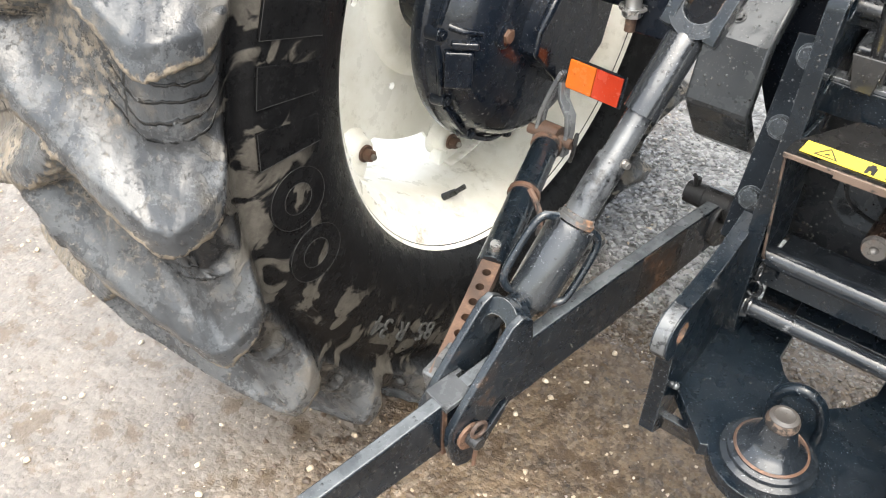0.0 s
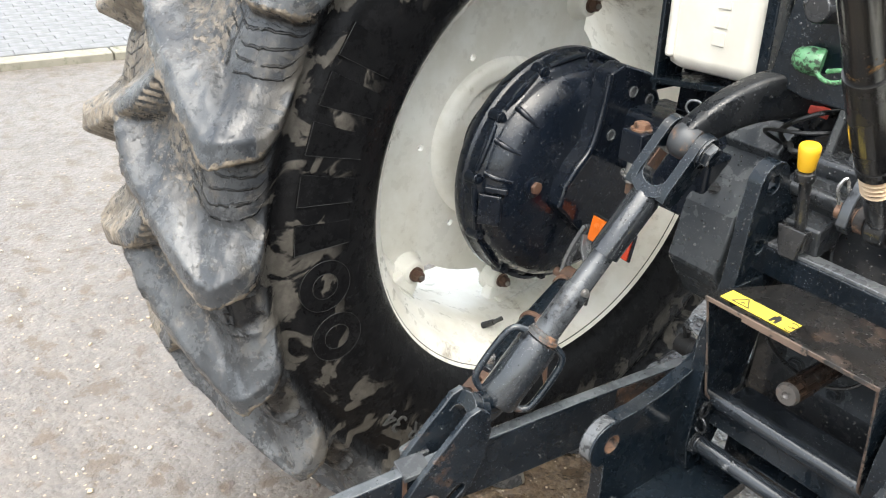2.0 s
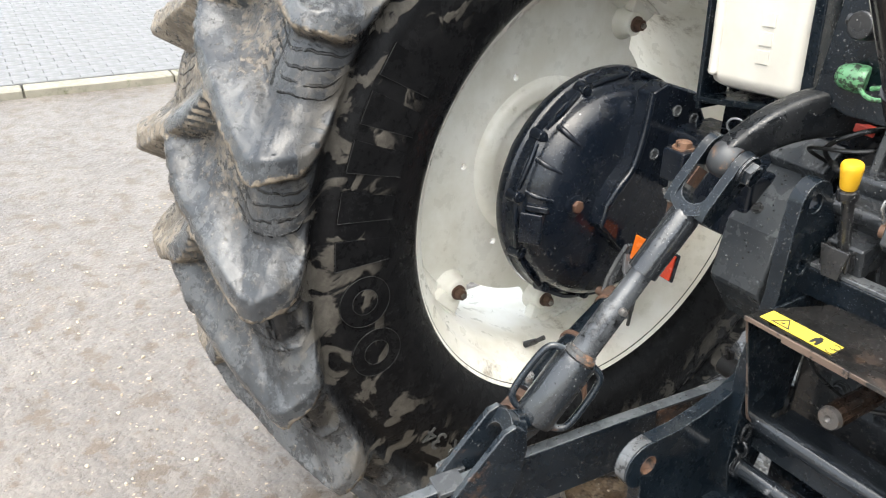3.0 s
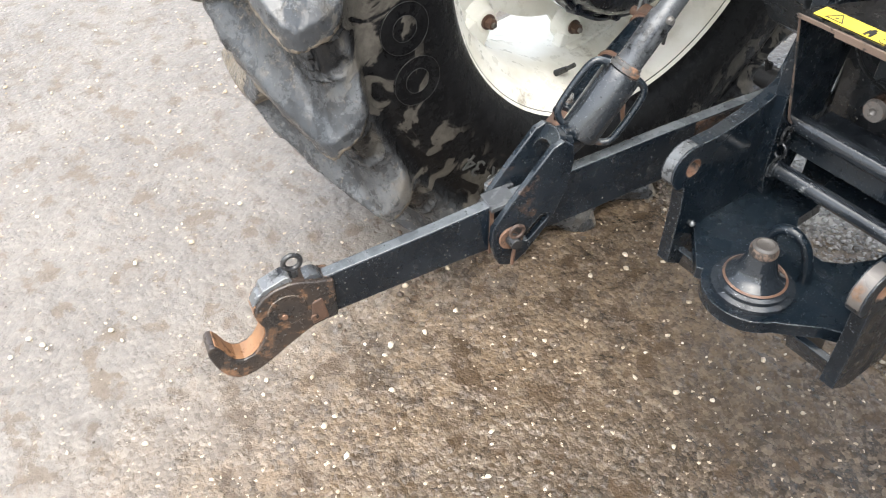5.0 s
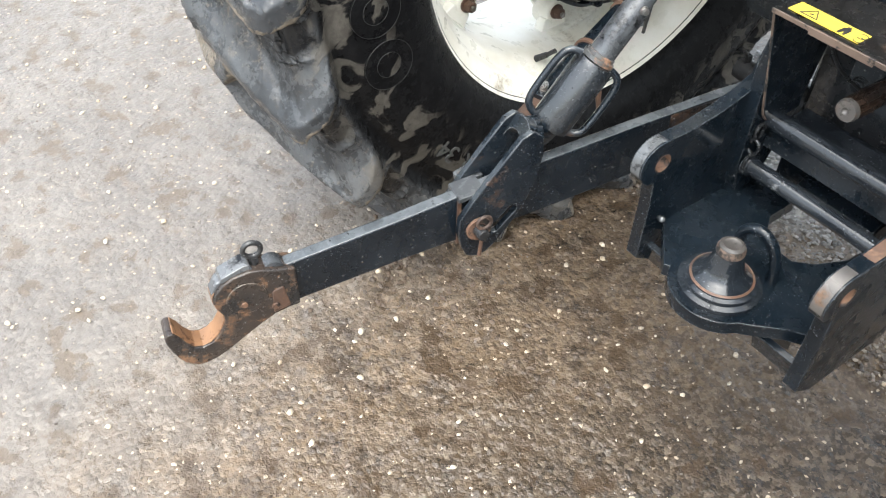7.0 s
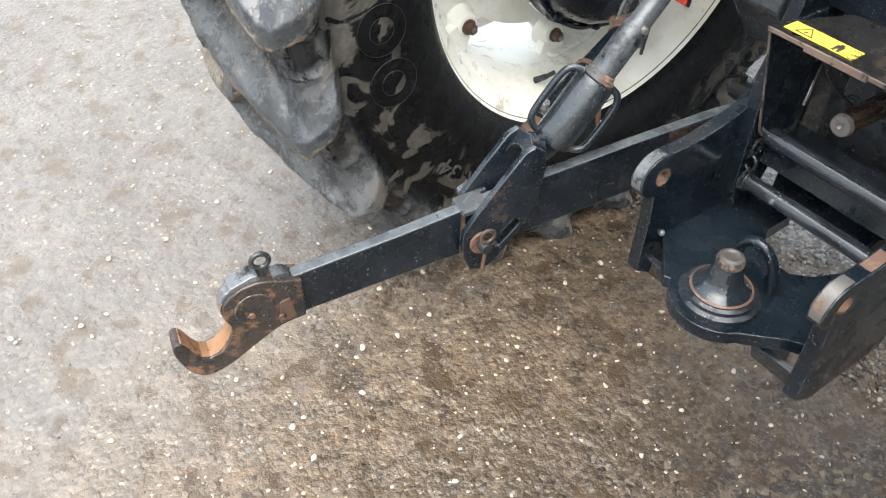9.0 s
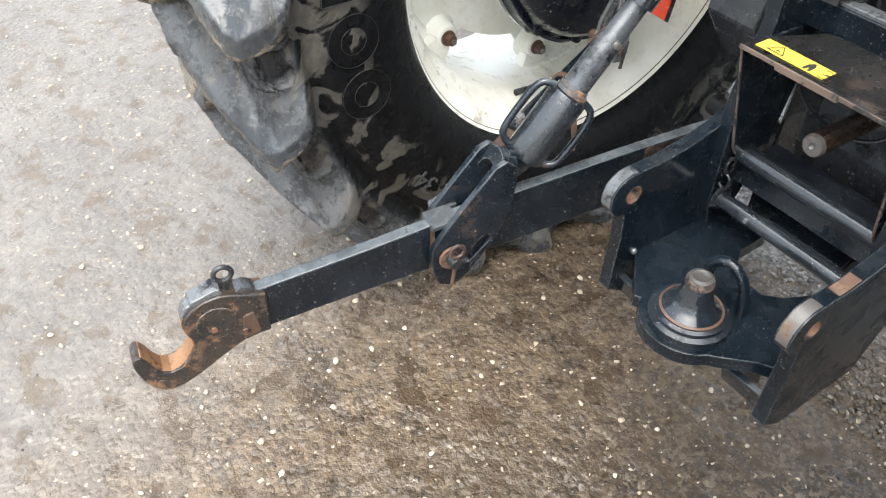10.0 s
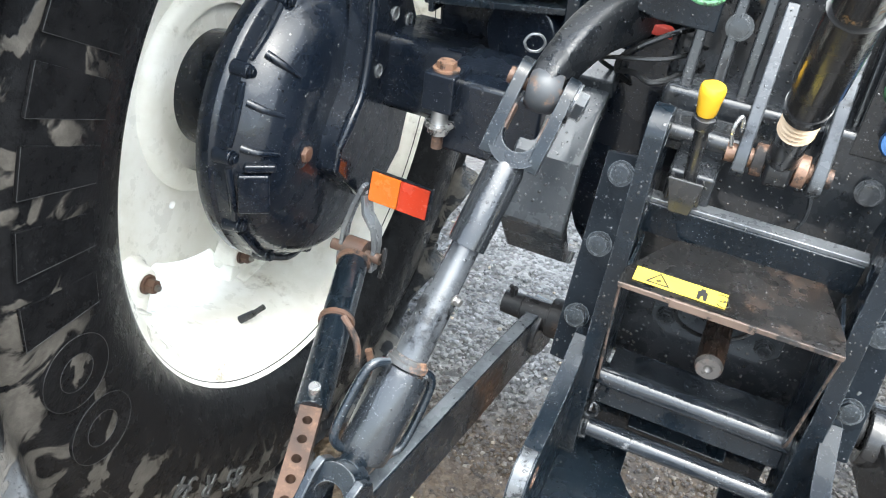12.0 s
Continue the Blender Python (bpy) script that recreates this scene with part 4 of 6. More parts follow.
for k in range(12):
    deg = -52 + k * 30
    bm = bmesh.new()
    rod(bm, hub_pt(0.262, deg, -0.782), hub_pt(0.258, deg, -0.752), 0.0135, 0.012, 18)
    part("flange_boss", bm, CASTING, axle_housing, bevel=0.003)
    put("flange_bolt", flange_bolt, CASTING, axle_housing, hub_pt(0.260, deg, -0.749), (1, 0, 0), spin=9 * k)
    bm = bmesh.new()
    pipe(bm, [hub_pt(0.262, deg + 4 + a, -0.757 + 0.006 * math.sin(a * 0.14)) for a in (0, 6, 12, 18, 22)], 0.0055, 8)
    part("casting_rib", bm, CASTING, axle_housing)
for deg, x0 in ((28, -0.745), (12, -0.742), (46, -0.742)):
    bm = bmesh.new()
    pipe(bm, [hub_pt(0.252, deg, x0), hub_pt(0.240, deg - 1, x0 + 0.024), hub_pt(0.212, deg - 1.5, x0 + 0.045)], [0.007, 0.006, 0.003], 10)
    part("casting_rib", bm, CASTING, axle_housing)
bm = bmesh.new()
box(bm, (-0.715, -0.236, 0.845), (0.05, 0.012, 0.014), (0, 0, 35))
box(bm, (-0.722, -0.244, 0.80), (0.05, 0.012, 0.07), (0, 0, 35))
part("cast_pocket", bm, CASTING, axle_housing, bevel=0.004)
bm = bmesh.new()
lathe(bm, ((0.022, -0.70), (0.024, -0.686), (0.016, -0.683)), Matrix.Translation((0, -0.156, 0.02)) @ HUB, seg=24)
part("plug_boss", bm, CASTING, axle_housing)
put("drain_plug", hex_bolt(0.014, 0.014), RUST, axle_housing, (-0.690, -0.156, 0.845), (1, 0, 0), "rusty plug", spin=10)
# flat web plate with three drilled holes that carries the axle casting
web = [(-0.105, 0.85), (-0.08, 0.89), (-0.045, 0.925), (-0.02, 1.0), (-0.012, 1.075), (0.03, 1.09), (0.12, 1.06), (0.17, 0.98), (0.165, 0.85), (0.13, 0.74), (0.06, 0.695), (-0.03, 0.715), (-0.115, 0.80)]
bm = bmesh.new()
plate(bm, web, 0.05, Matrix.Translation((-0.672, 0, 0)) @ YZ)
part("web_plate", bm, CASTING, axle_housing, bevel=0.008)
for y, z in ((0.012, 0.942), (0.062, 1.028), (0.118, 1.003)):
    bm = bmesh.new()
    lathe(bm, ((0.0125, -0.648), (0.0125, -0.644), (0.0095, -0.643), (0.009, -0.646), (0.003, -0.6465)), Matrix.Translation((0, y, z - WZ)) @ HUB, seg=20)
    part("drilled_hole", bm, SILVER, axle_housing, "bare rim of a drilled hole")
bm = bmesh.new()
pipe(bm, [(-0.650, -0.105, 0.845), (-0.644, -0.082, 0.885), (-0.644, -0.047, 0.925), (-0.646, -0.025, 1.0), (-0.648, -0.015, 1.075)], [0.008, 0.010, 0.008, 0.008, 0.007])
part("web_edge", bm, CASTING, axle_housing)
bm = bmesh.new()
box(bm, (-0.42, 0.125, 0.925), (0.50, 0.15, 0.14))
axle_tube = part("axle_tube", bm, CASTING, tractor, "navy-black cast axle beam", bevel=0.02)
bm = bmesh.new()
box(bm, (-0.41, -0.02, 0.955), (0.17, 0.16, 0.12))
part("axle_pad", bm, CASTING, axle_tube, bevel=0.008)
# stop screw under the axle
bm = bmesh.new()
box(bm, (-0.475, -0.10, 1.0), (0.05, 0.07, 0.06))
part("stop_block", bm, CASTING, axle_tube, bevel=0.004)
bm = bmesh.new()
rod(bm, (-0.475, -0.115, 0.97), (-0.475, -0.115, 0.945), 0.013)
part("spacer", bm, ZINC, axle_tube)
put("stop_nut", hex_bolt(0.017, 0.018), ZINC, axle_tube, (-0.475, -0.115, 0.947), (0, 0, -1), "bright zinc nut")
bm = bmesh.new()
rod(bm, (-0.475, -0.115, 0.935), (-0.475, -0.115, 0.905), 0.009)
part("stop_screw", bm, RUST, axle_tube)
put("stop_head", hex_bolt(0.015, 0.014), RUST_LIGHT, axle_tube, (-0.475, -0.11, 1.03), (0, 0, 1), "rusty bolt head")

# transmission rear face
bm = bmesh.new()
box(bm, (0, 0.07, 0.86), (0.34, 0.34, 0.46))
transmission = part("transmission_housing", bm, GEARBOX, tractor, "greasy wet black cast gearbox housing", bevel=0.012)
bm = bmesh.new()
plate(bm, [(-0.16, 0.87), (0.16, 0.87), (0.185, 0.93), (0.185, 1.03), (0.15, 1.075), (-0.13, 1.075), (-0.16, 1.03)], 0.05, Matrix.Translation((0, -0.085, 0.02)) @ pose(0, 0, 0, -10, 0, 0) @ XZ)
part("rear_cover", bm, GEARBOX, transmission, bevel=0.01)
bm = bmesh.new()
box(bm, (0.0, 0.10, 1.20), (0.36, 0.22, 0.30))
part("lift_housing", bm, GEARBOX, transmission, bevel=0.015)
for x in (-0.145, -0.105, -0.07, 0.075, 0.11):
    bm = bmesh.new()
    box(bm, (x, -0.03, 1.16), (0.016, 0.06, 0.20), (-12, 0, 0))
    part("cast_rib", bm, GEARBOX, transmission, bevel=0.004)
bm = bmesh.new()
box(bm, (0.02, -0.03, 1.30), (0.24, 0.08, 0.07), (-20, 0, 0))
part("top_cover", bm, GEARBOX, transmission, bevel=0.008)
bm = bmesh.new()
m = Matrix.Translation((-0.01, -0.118, 0.975)) @ pose(0, 0, 0, 80, 0, 0)
lathe(bm, ((0.068, 0), (0.067, 0.004), (0.064, 0.005), (0.062, 0.002), (0.062, 0)), m, seg=56, closed=True)
part("cover_ring", bm, GEARBOX, transmission)
# dark block added to close bright gaps beside the gearbox
bm = bmesh.new()
plate(bm, [(-0.30, 0.84), (-0.265, 0.76), (-0.225, 0.71), (-0.165, 0.70), (-0.165, 1.13), (-0.25, 1.13), (-0.30, 1.06)], 0.10, Matrix.Translation((0, 0.075, 0)) @ XZ)
part("side_filler", bm, CASTING, transmission, bevel=0.012)
big_bolt = hex_bolt(0.0155, 0.014, 1.15)
for at in ((0.115, -0.105, 1.02), (-0.10, -0.055, 1.17), (0.10, -0.05, 1.10), (-0.13, -0.10, 1.03)):
    put("housing_bolt", big_bolt, GEARBOX, transmission, at, (0, -1, 0.2), spin=at[0] * 300)
# PTO plate with its ring of bolts
pto_face = [(-0.095, 0.745), (-0.07, 0.725), (0.07, 0.725), (0.095, 0.745), (0.095, 0.875), (0.07, 0.895), (-0.07, 0.895), (-0.095, 0.875)]
bm = bmesh.new()
plate(bm, pto_face, 0.018, Matrix.Translation((0, -0.118, 0)) @ XZ)
lathe(bm, ((0.045, 0), (0.045, 0.010), (0.040, 0.013), (0.02, 0.013)), Matrix.Translation((0, -0.126, 0.813)) @ pose(0, 0, 0, 90, 0, 0), seg=48)
part("pto_cover_plate", bm, PLASTIC, transmission, bevel=0.003)
small_bolt = hex_bolt(0.0115, 0.012)
for x, z in ((-0.072, 0.755), (-0.072, 0.865), (0.072, 0.755), (0.072, 0.865), (0.0, 0.745), (0.0, 0.880)):
    put("plate_bolt", small_bolt, GEARBOX, transmission, (x, -0.127, z), (0, -1, 0), spin=x * 500 + z * 90)
bm = bmesh.new()
pipe(bm, [(-0.058, -0.30, 0.918), (-0.062, -0.27, 0.87), (-0.050, -0.235, 0.825), (-0.012, -0.20, 0.792), (0.035, -0.18, 0.80), (0.07, -0.16, 0.85)], 0.003, 8)
part("loose_cable", bm, HOSE, transmission, "thin black cable round the shaft")
# splined shaft
prof = []
for k in range(6):
    for d, r in ((-19, 0.0148), (-15, 0.0188), (15, 0.0188), (19, 0.0148)):
        a = radians(60 * k + d)
        prof.append((r * math.cos(a), r * math.sin(a)))
bm = bmesh.new()
plate(bm, prof, 0.15, Matrix.Translation((0, -0.212, 0.813)) @ pose(0, 0, 0, 90, 0, 0))
shaft = part("pto_shaft", bm, SHAFT, tractor, "brown rusty splined PTO shaft", bevel=0.0015)
bm = bmesh.new()
lathe(bm, ((0.0179, 0), (0.0172, 0.005), (0.0155, 0.0075), (0.006, 0.0075), (0.0045, 0.005), (0.0003, 0.003)), Matrix.Translation((0, -0.2868, 0.813)) @ pose(0, 0, 0, 90, 0, 0), seg=32)
part("shaft_end", bm, RIM_WORN, shaft, "worn brown-grey shaft end")

# PTO shield: bent sheet with a top, two cheeks and a rear lip
bm = bmesh.new()
plate(bm, [(-0.134, -0.335), (0.128, -0.335), (0.128, -0.30), (0.092, -0.160), (-0.088, -0.200), (-0.134, -0.30)], 0.006, Matrix.Translation((0, 0, 0.922)), [ring_of((-0.098, -0.318), 0.008, 14)])
SHIELD = painted("shield_sheet", (0.007, 0.0072, 0.0075), (0.016, 0.0145, 0.0135), (0.18, 0.45), wear=(0.062, 0.042, 0.031), wear_at=(0.50, 0.66), wear_scale=9.0, rain=0.45, rain_scale=150.0)
pto_shield = part("pto_shield", bm, SHIELD, tractor, "black sheet-metal PTO guard with worn rusty edges", bevel=0.0015)
for x in (-0.131, 0.125):
    bm = bmesh.new()
    cheek = [(-0.334, 0.919), (-0.20, 0.919), (-0.18, 0.70), (-0.235, 0.700), (-0.262, 0.708), (-0.278, 0.73)]
    plate(bm, cheek, 0.005, Matrix.Translation((x, 0, 0)) @ YZ)
    part("shield_cheek", bm, BLACK, pto_shield, bevel=0.001)
    bm = bmesh.new()
    pipe(bm, [(x, -0.3345, 0.921), (x, -0.306, 0.83), (x, -0.279, 0.732), (x, -0.263, 0.709)], 0.0021, 8)
    part("shield_edge", bm, EDGE_RUST, pto_shield, "rusty sheet edge")
bm = bmesh.new()
box(bm, (-0.003, -0.3365, 0.9225), (0.262, 0.003, 0.007))
box(bm, (-0.02, -0.338, 0.9215), (0.10, 0.004, 0.011))
part("shield_lip", bm, EDGE_RUST, pto_shield, "rusty rear lip", bevel=0.001)
# warning label with its drawings
bm = bmesh.new()
box(bm, (-0.064, -0.3065, 0.9262), (0.112, 0.031, 0.0008), (0, 0, 0))
warning_label = part("warning_label", bm, LABEL, pto_shield, "yellow warning label with black pictograms")
tri = [(-0.105, -0.318), (-0.075, -0.318), (-0.09, -0.293)]
tri_in = [(-0.1015, -0.316), (-0.0785, -0.316), (-0.09, -0.2965)]
bm = bmesh.new()
plate(bm, tri, 0.0006, Matrix.Translation((0, 0, 0.927)), [tri_in])
part("warning_triangle", bm, INK, warning_label)
bm = bmesh.new()
box(bm, (-0.09, -0.31, 0.927), (0.006, 0.003, 0.0006), (0, 0, 30))
part("pictogram_bar", bm, INK, warning_label)
bm = bmesh.new()
plate(bm, [(-0.043, -0.320), (-0.039, -0.320), (-0.038, -0.312), (-0.036, -0.312), (-0.035, -0.320), (-0.031, -0.320), (-0.031, -0.3025), (-0.034, -0.3015), (-0.034, -0.2965), (-0.040, -0.2965), (-0.040, -0.3015), (-0.043, -0.3025)], 0.0006, Matrix.Translation((0, 0, 0.927)))
part("pictogram_block", bm, INK, warning_label)
for c, a in (((-0.014, -0.303), -120), ((-0.012, -0.314), -160)):
    bm = bmesh.new()
    plate(bm, ring_of(c, 0.008, 16, a, 260) + ring_of(c, 0.0065, 16, a + 260, -260), 0.0006, Matrix.Translation((0, 0, 0.927)))
    part("pictogram_arc", bm, INK, warning_label)

# hitch frame: two thick side plates, bolted flanges and cross bars
frame_head = hex_bolt(0.015, 0.017, 1.25)
frame_y = lambda z: -0.128 - 0.39 * (0.96 - z)
for s in (-1, 1):
    x = 0.147 * s
    outl = [(-0.275, 0.56), (-0.225, 0.56), (-0.17, 0.70), (-0.14, 0.86), (-0.13, 0.98), (-0.175, 1.055), (-0.19, 1.09)] + ring_of((-0.222, 1.073), 0.036, 10, 30, 150) + [(-0.262, 1.04), (-0.262, 0.93), (-0.29, 0.80), (-0.29, 0.62)]
    bm = bmesh.new()
    plate(bm, outl, 0.024, Matrix.Translation((x, 0, 0)) @ YZ, [ring_of((-0.224, 1.074), 0.015, 18), ring_of((-0.222, 0.972), 0.0125, 16)])
    side_plate = part("side_plate", bm, BLACK, tractor, "thick black steel hitch frame plate", bevel=0.003)
    bm = bmesh.new()
    tilt = math.degrees(math.atan(0.39))
    fl = [(0.0, -0.19), (0.055, -0.185), (0.060, 0.128), (0.0, 0.132)]
    plate(bm, [(s * a, b) for a, b in fl], 0.014, Matrix.Translation((0.157 * s, frame_y(0.86) + 0.012, 0.86)) @ pose(0, 0, 0, -tilt, 0, 0) @ XZ)
    part("frame_flange", bm, FLANGE, side_plate, bevel=0.002)
    for z in (0.957, 0.86, 0.757):
        put("frame_bolt", frame_head, BLACK, side_plate, (0.190 * s, frame_y(z) + 0.004, z), (0, -1, 0.39), spin=z * 500)
bm = bmesh.new()
box(bm, (-0.003, -0.192, 0.944), (0.27, 0.012, 0.05), (10, 0, 0))
cross_plate = part("cross_plate", bm, BLACK, tractor, "flat black cross plate with a pale top edge", bevel=0.002)
# pale metal strip stands in for sky reflected in the wet top
bm = bmesh.new()
box(bm, (-0.003, -0.188, 0.9715), (0.275, 0.022, 0.007), (6, 0, 0))
part("pale_top", bm, SILVER, cross_plate, "shiny pale top edge", bevel=0.0015)
bm = bmesh.new()
rod(bm, (-0.136, -0.243, 0.702), (0.136, -0.243, 0.702), 0.0165)
box(bm, (0, -0.19, 0.69), (0.25, 0.06, 0.01), (0, 0, 0))
upper_bar = part("upper_cross_bar", bm, BAR, tractor, "round black cross bar over an angle", bevel=0.002)
bm = bmesh.new()
box(bm, (0, -0.228, 0.667), (0.27, 0.010, 0.050), (-15, 0, 0))
part("angle_plate", bm, BLACK, upper_bar, bevel=0.002)
bm = bmesh.new()
box(bm, (0, -0.160, 0.595), (0.27, 0.010, 0.12))
part("back_plate", bm, BLACK, upper_bar, bevel=0.002)
bm = bmesh.new()
rod(bm, (-0.136, -0.266, 0.618), (0.136, -0.266, 0.618), 0.0145)
lathe(bm, ((0.0145, 0), (0.022, 0.002), (0.02, 0.012), (0.0145, 0.013)), Matrix.Translation((-0.136, -0.266, 0.618)) @ pose(0, 0, 0, 0, 90, 0), seg=24)
part("lower_cross_bar", bm, BAR, tractor, "round black cross bar with bare scuffs")
bm = bmesh.new()
box(bm, (0, -0.18, 0.58), (0.15, 0.03, 0.014), (25, 0, 0))
part("hook_strap", bm, BLACK, tractor, bevel=0.003)
# chain hanging on the left plate
for k in range(3):
    bm = bmesh.new()
    c = Vector((-0.128, -0.272 - 0.003 * k, 0.69 - 0.03 * k))
    a = Vector((0.009, 0, 0)) if k % 2 else Vector((0, 0.009, 0))
    up = Vector((0, 0, 0.014))
    pipe(bm, [c + up, c + a + up * 0.5, c + a - up * 0.5, c - up, c - a - up * 0.5, c - a + up * 0.5], 0.003, 8, 4, True)
    part("chain_link", bm, GREASY, side_plate)

# guard box beside the frame: folded sheet
gp = [(0.05, 1.075), (0.0, 1.040), (-0.06, 0.995), (-0.112, 0.942), (-0.119, 0.90), (-0.131, 0.838), (-0.127, 0.828), (-0.06, 0.74), (0.0, 0.70),
      (0.02, 0.715), (-0.045, 0.755), (-0.107, 0.835), (-0.098, 0.90), (-0.09, 0.93), (-0.045, 0.975), (0.0, 1.018), (0.05, 1.055)]
bm = bmesh.new()
plate(bm, gp, 0.105, Matrix.Translation((-0.302, 0, 0)) @ YZ)
guard = part("guard_box", bm, PLASTIC, tractor, "folded black plastic guard beaded with rain", bevel=0.005, smooth=14)
bm = bmesh.new()
plate(bm, [(0.05, 1.07), (0.0, 1.036), (-0.06, 0.99), (-0.108, 0.94), (-0.115, 0.90), (-0.126, 0.84), (-0.055, 0.748), (0.04, 0.76)], 0.006, Matrix.Translation((-0.351, 0, 0)) @ YZ)
part("guard_side", bm, PLASTIC, guard, bevel=0.002)
bm = bmesh.new()
box(bm, (-0.300, 0.006, 1.046), (0.108, 0.066, 0.042), (36, 0, 0))
part("guard_cap", bm, PLASTIC, guard, "raised top step of the guard", bevel=0.004)
put("guard_screw", hex_bolt(0.008, 0.006), GREASY, guard, (-0.315, -0.088, 0.968), (0, -0.7, 0.7))

# lower link pivots on both sides
PIVOT = painted("dull_greasy_iron", (0.010, 0.0105, 0.0115), (0.022, 0.021, 0.021), (0.4, 0.6), wear=(0.06, 0.042, 0.032), wear_at=(0.56, 0.7), rain=0.2, spec=0.25)
for s in (-1, 1):
    bm = bmesh.new()
    rod(bm, (0.17 * s, -0.055, 0.622), (0.305 * s, -0.055, 0.622), 0.024)
    rod(bm, (0.17 * s, -0.055, 0.622), (0.255 * s, -0.055, 0.622), 0.04, 0.034)
    pin = part("link_pivot", bm, PIVOT, tractor, "greasy black pivot pin", bevel=0.002)
    bm = bmesh.new()
    rod(bm, (0.305 * s, -0.055, 0.622), (0.340 * s, -0.055, 0.622), 0.022, 0.020)
    pipe(bm, [(0.325 * s, -0.06, 0.64), (0.325 * s, -0.066, 0.66), (0.328 * s, -0.07, 0.668)], 0.004, 8)
    rod(bm, (0.325 * s, -0.055, 0.63), (0.325 * s, -0.055, 0.655), 0.007)
    part("pivot_cap", bm, PIVOT, pin, bevel=0.002)

# yellow-topped lever on the valve block
lever_base = bmesh.new()
box(lever_base, (-0.095, -0.16, 1.0), (0.06, 0.06, 0.05), (12, 0, 0))
box(lever_base, (-0.115, -0.13, 1.045), (0.10, 0.05, 0.035), (10, 0, 0))
rod(lever_base, (-0.15, -0.15, 1.05), (-0.04, -0.15, 1.05), 0.013)
valve_block = part("valve_block", lever_base, GEARBOX, tractor, "greasy black valve block with an upright lever", bevel=0.005)
bm = bmesh.new()
rod(bm, (-0.096, -0.185, 0.985), (-0.100, -0.212, 1.107), 0.009, 0.0085)
lathe(bm, ((0.014, 0), (0.015, 0.006), (0.014, 0.014), (0.01, 0.016)), Matrix.Translation((-0.100, -0.212, 1.092)) @ pose(0, 0, 0, 12, 0, 0), seg=24)
part("lever", bm, GREASY, valve_block)
bm = bmesh.new()
lathe(bm, ((0.0105, 0), (0.012, 0.003), (0.0152, 0.030), (0.0150, 0.036), (0.0130, 0.039), (0.006, 0.0400)), Matrix.Translation((-0.1005, -0.2145, 1.108)) @ pose(0, 0, 0, 8, 0, 0), seg=36)
part("lever_knob", bm, YELLOW, valve_block, "yellow plastic knob")
bm = bmesh.new()
tray = [(-0.11, 0.968), (-0.084, 0.968), (-0.076, 1.016), (-0.122, 1.016)]
plate(bm, tray, 0.007, Matrix.Translation((0, -0.208, 0)) @ XZ)
box(bm, (-0.097, -0.19, 0.971), (0.026, 0.034, 0.006))
box(bm, (-0.118, -0.188, 0.998), (0.005, 0.036, 0.034))
box(bm, (-0.079, -0.188, 0.998), (0.005, 0.036, 0.034))
part("lever_tray", bm, GREASY, valve_block, bevel=0.002)

# top link bracket: two cheeks and a pin
bracket_pts = [(-0.185, 1.035), (-0.17, 1.02), (-0.148, 1.022), (-0.135, 1.045), (-0.03, 1.20), (-0.075, 1.22), (-0.18, 1.065)]
first = None
for s in (-1, 1):
    bm = bmesh.new()
    plate(bm, bracket_pts, 0.017, Matrix.Translation((0.046 * s, 0, 0)) @ YZ)
    ob = part("top_link_bracket", bm, ROD_GREY, tractor, "black steel bracket cheek", bevel=0.003)
    first = first or ob
bm = bmesh.new()
rod(bm, (-0.066, -0.16, 1.047), (0.062, -0.16, 1.047), 0.0125)
part("bracket_pin", bm, RUST_LIGHT, first, "rusty pin with bright wear")
for a, b in ((-0.033, -0.018), (0.018, 0.033)):
    bm = bmesh.new()
    rod(bm, (a, -0.16, 1.047), (b, -0.16, 1.047), 0.021)
    part("spacer", bm, RUST_LIGHT, first, "rusty spacer", bevel=0.002)
bm = bmesh.new()
pipe(bm, [(-0.062, -0.17, 1.06), (-0.066, -0.178, 1.085), (-0.06, -0.172, 1.10), (-0.055, -0.165, 1.08)], 0.0028, 8)
part("clip_ring", bm, ZINC, first)

top_link = thing("top_link", (0, -0.16, 1.03), "black top link with a copper-greased thread above the gearbox", "top link")
bm = bmesh.new()
lathe(bm, ((0.024, -0.016), (0.028, -0.012), (0.028, 0.012), (0.024, 0.016)), Matrix.Translation((0, -0.16, 1.047)) @ pose(0, 0, 0, 0, 90, 0), seg=32)
rod(bm, (0, -0.165, 1.055), (0, -0.217, 1.121), 0.021, 0.0185)
part("rod_end", bm, GREASY, top_link, bevel=0.002)
TLD = Vector((0.02, -0.60, 0.80)).normalized()
TL0 = Vector((0, -0.206, 1.107)) + TLD * 0.012
bm = bmesh.new()
for k in range(5):
    rod(bm, TL0 + TLD * (0.0088 * k), TL0 + TLD * (0.0088 * k + 0.0028), 0.0160, 0.0218, 24)
    rod(bm, TL0 + TLD * (0.0088 * k + 0.0028), TL0 + TLD * (0.0088 * k + 0.0060), 0.0218, 0.0160, 24)
    rod(bm, TL0 + TLD * (0.0088 * k + 0.0060), TL0 + TLD * (0.0088 * k + 0.0088), 0.0160, 0.0160, 24)
part("thread", bm, COPPER, top_link, "copper-greased thread")
bm = bmesh.new()
rod(bm, TL0 + TLD * 0.042, TL0 + TLD * 0.50, 0.0245)
rod(bm, TL0 + TLD * 0.040, TL0 + TLD * 0.058, 0.0235, 0.0256)
rod(bm, TL0 + TLD * 0.095, TL0 + TLD * 0.22, 0.0275)
TUBE = painted("top_link_tube", (0.011, 0.011, 0.012), (0.02, 0.018, 0.015), (0.15, 0.3), wear=(0.26, 0.13, 0.03), wear_at=(0.60, 0.68), wear_scale=16.0, coat=0.3)
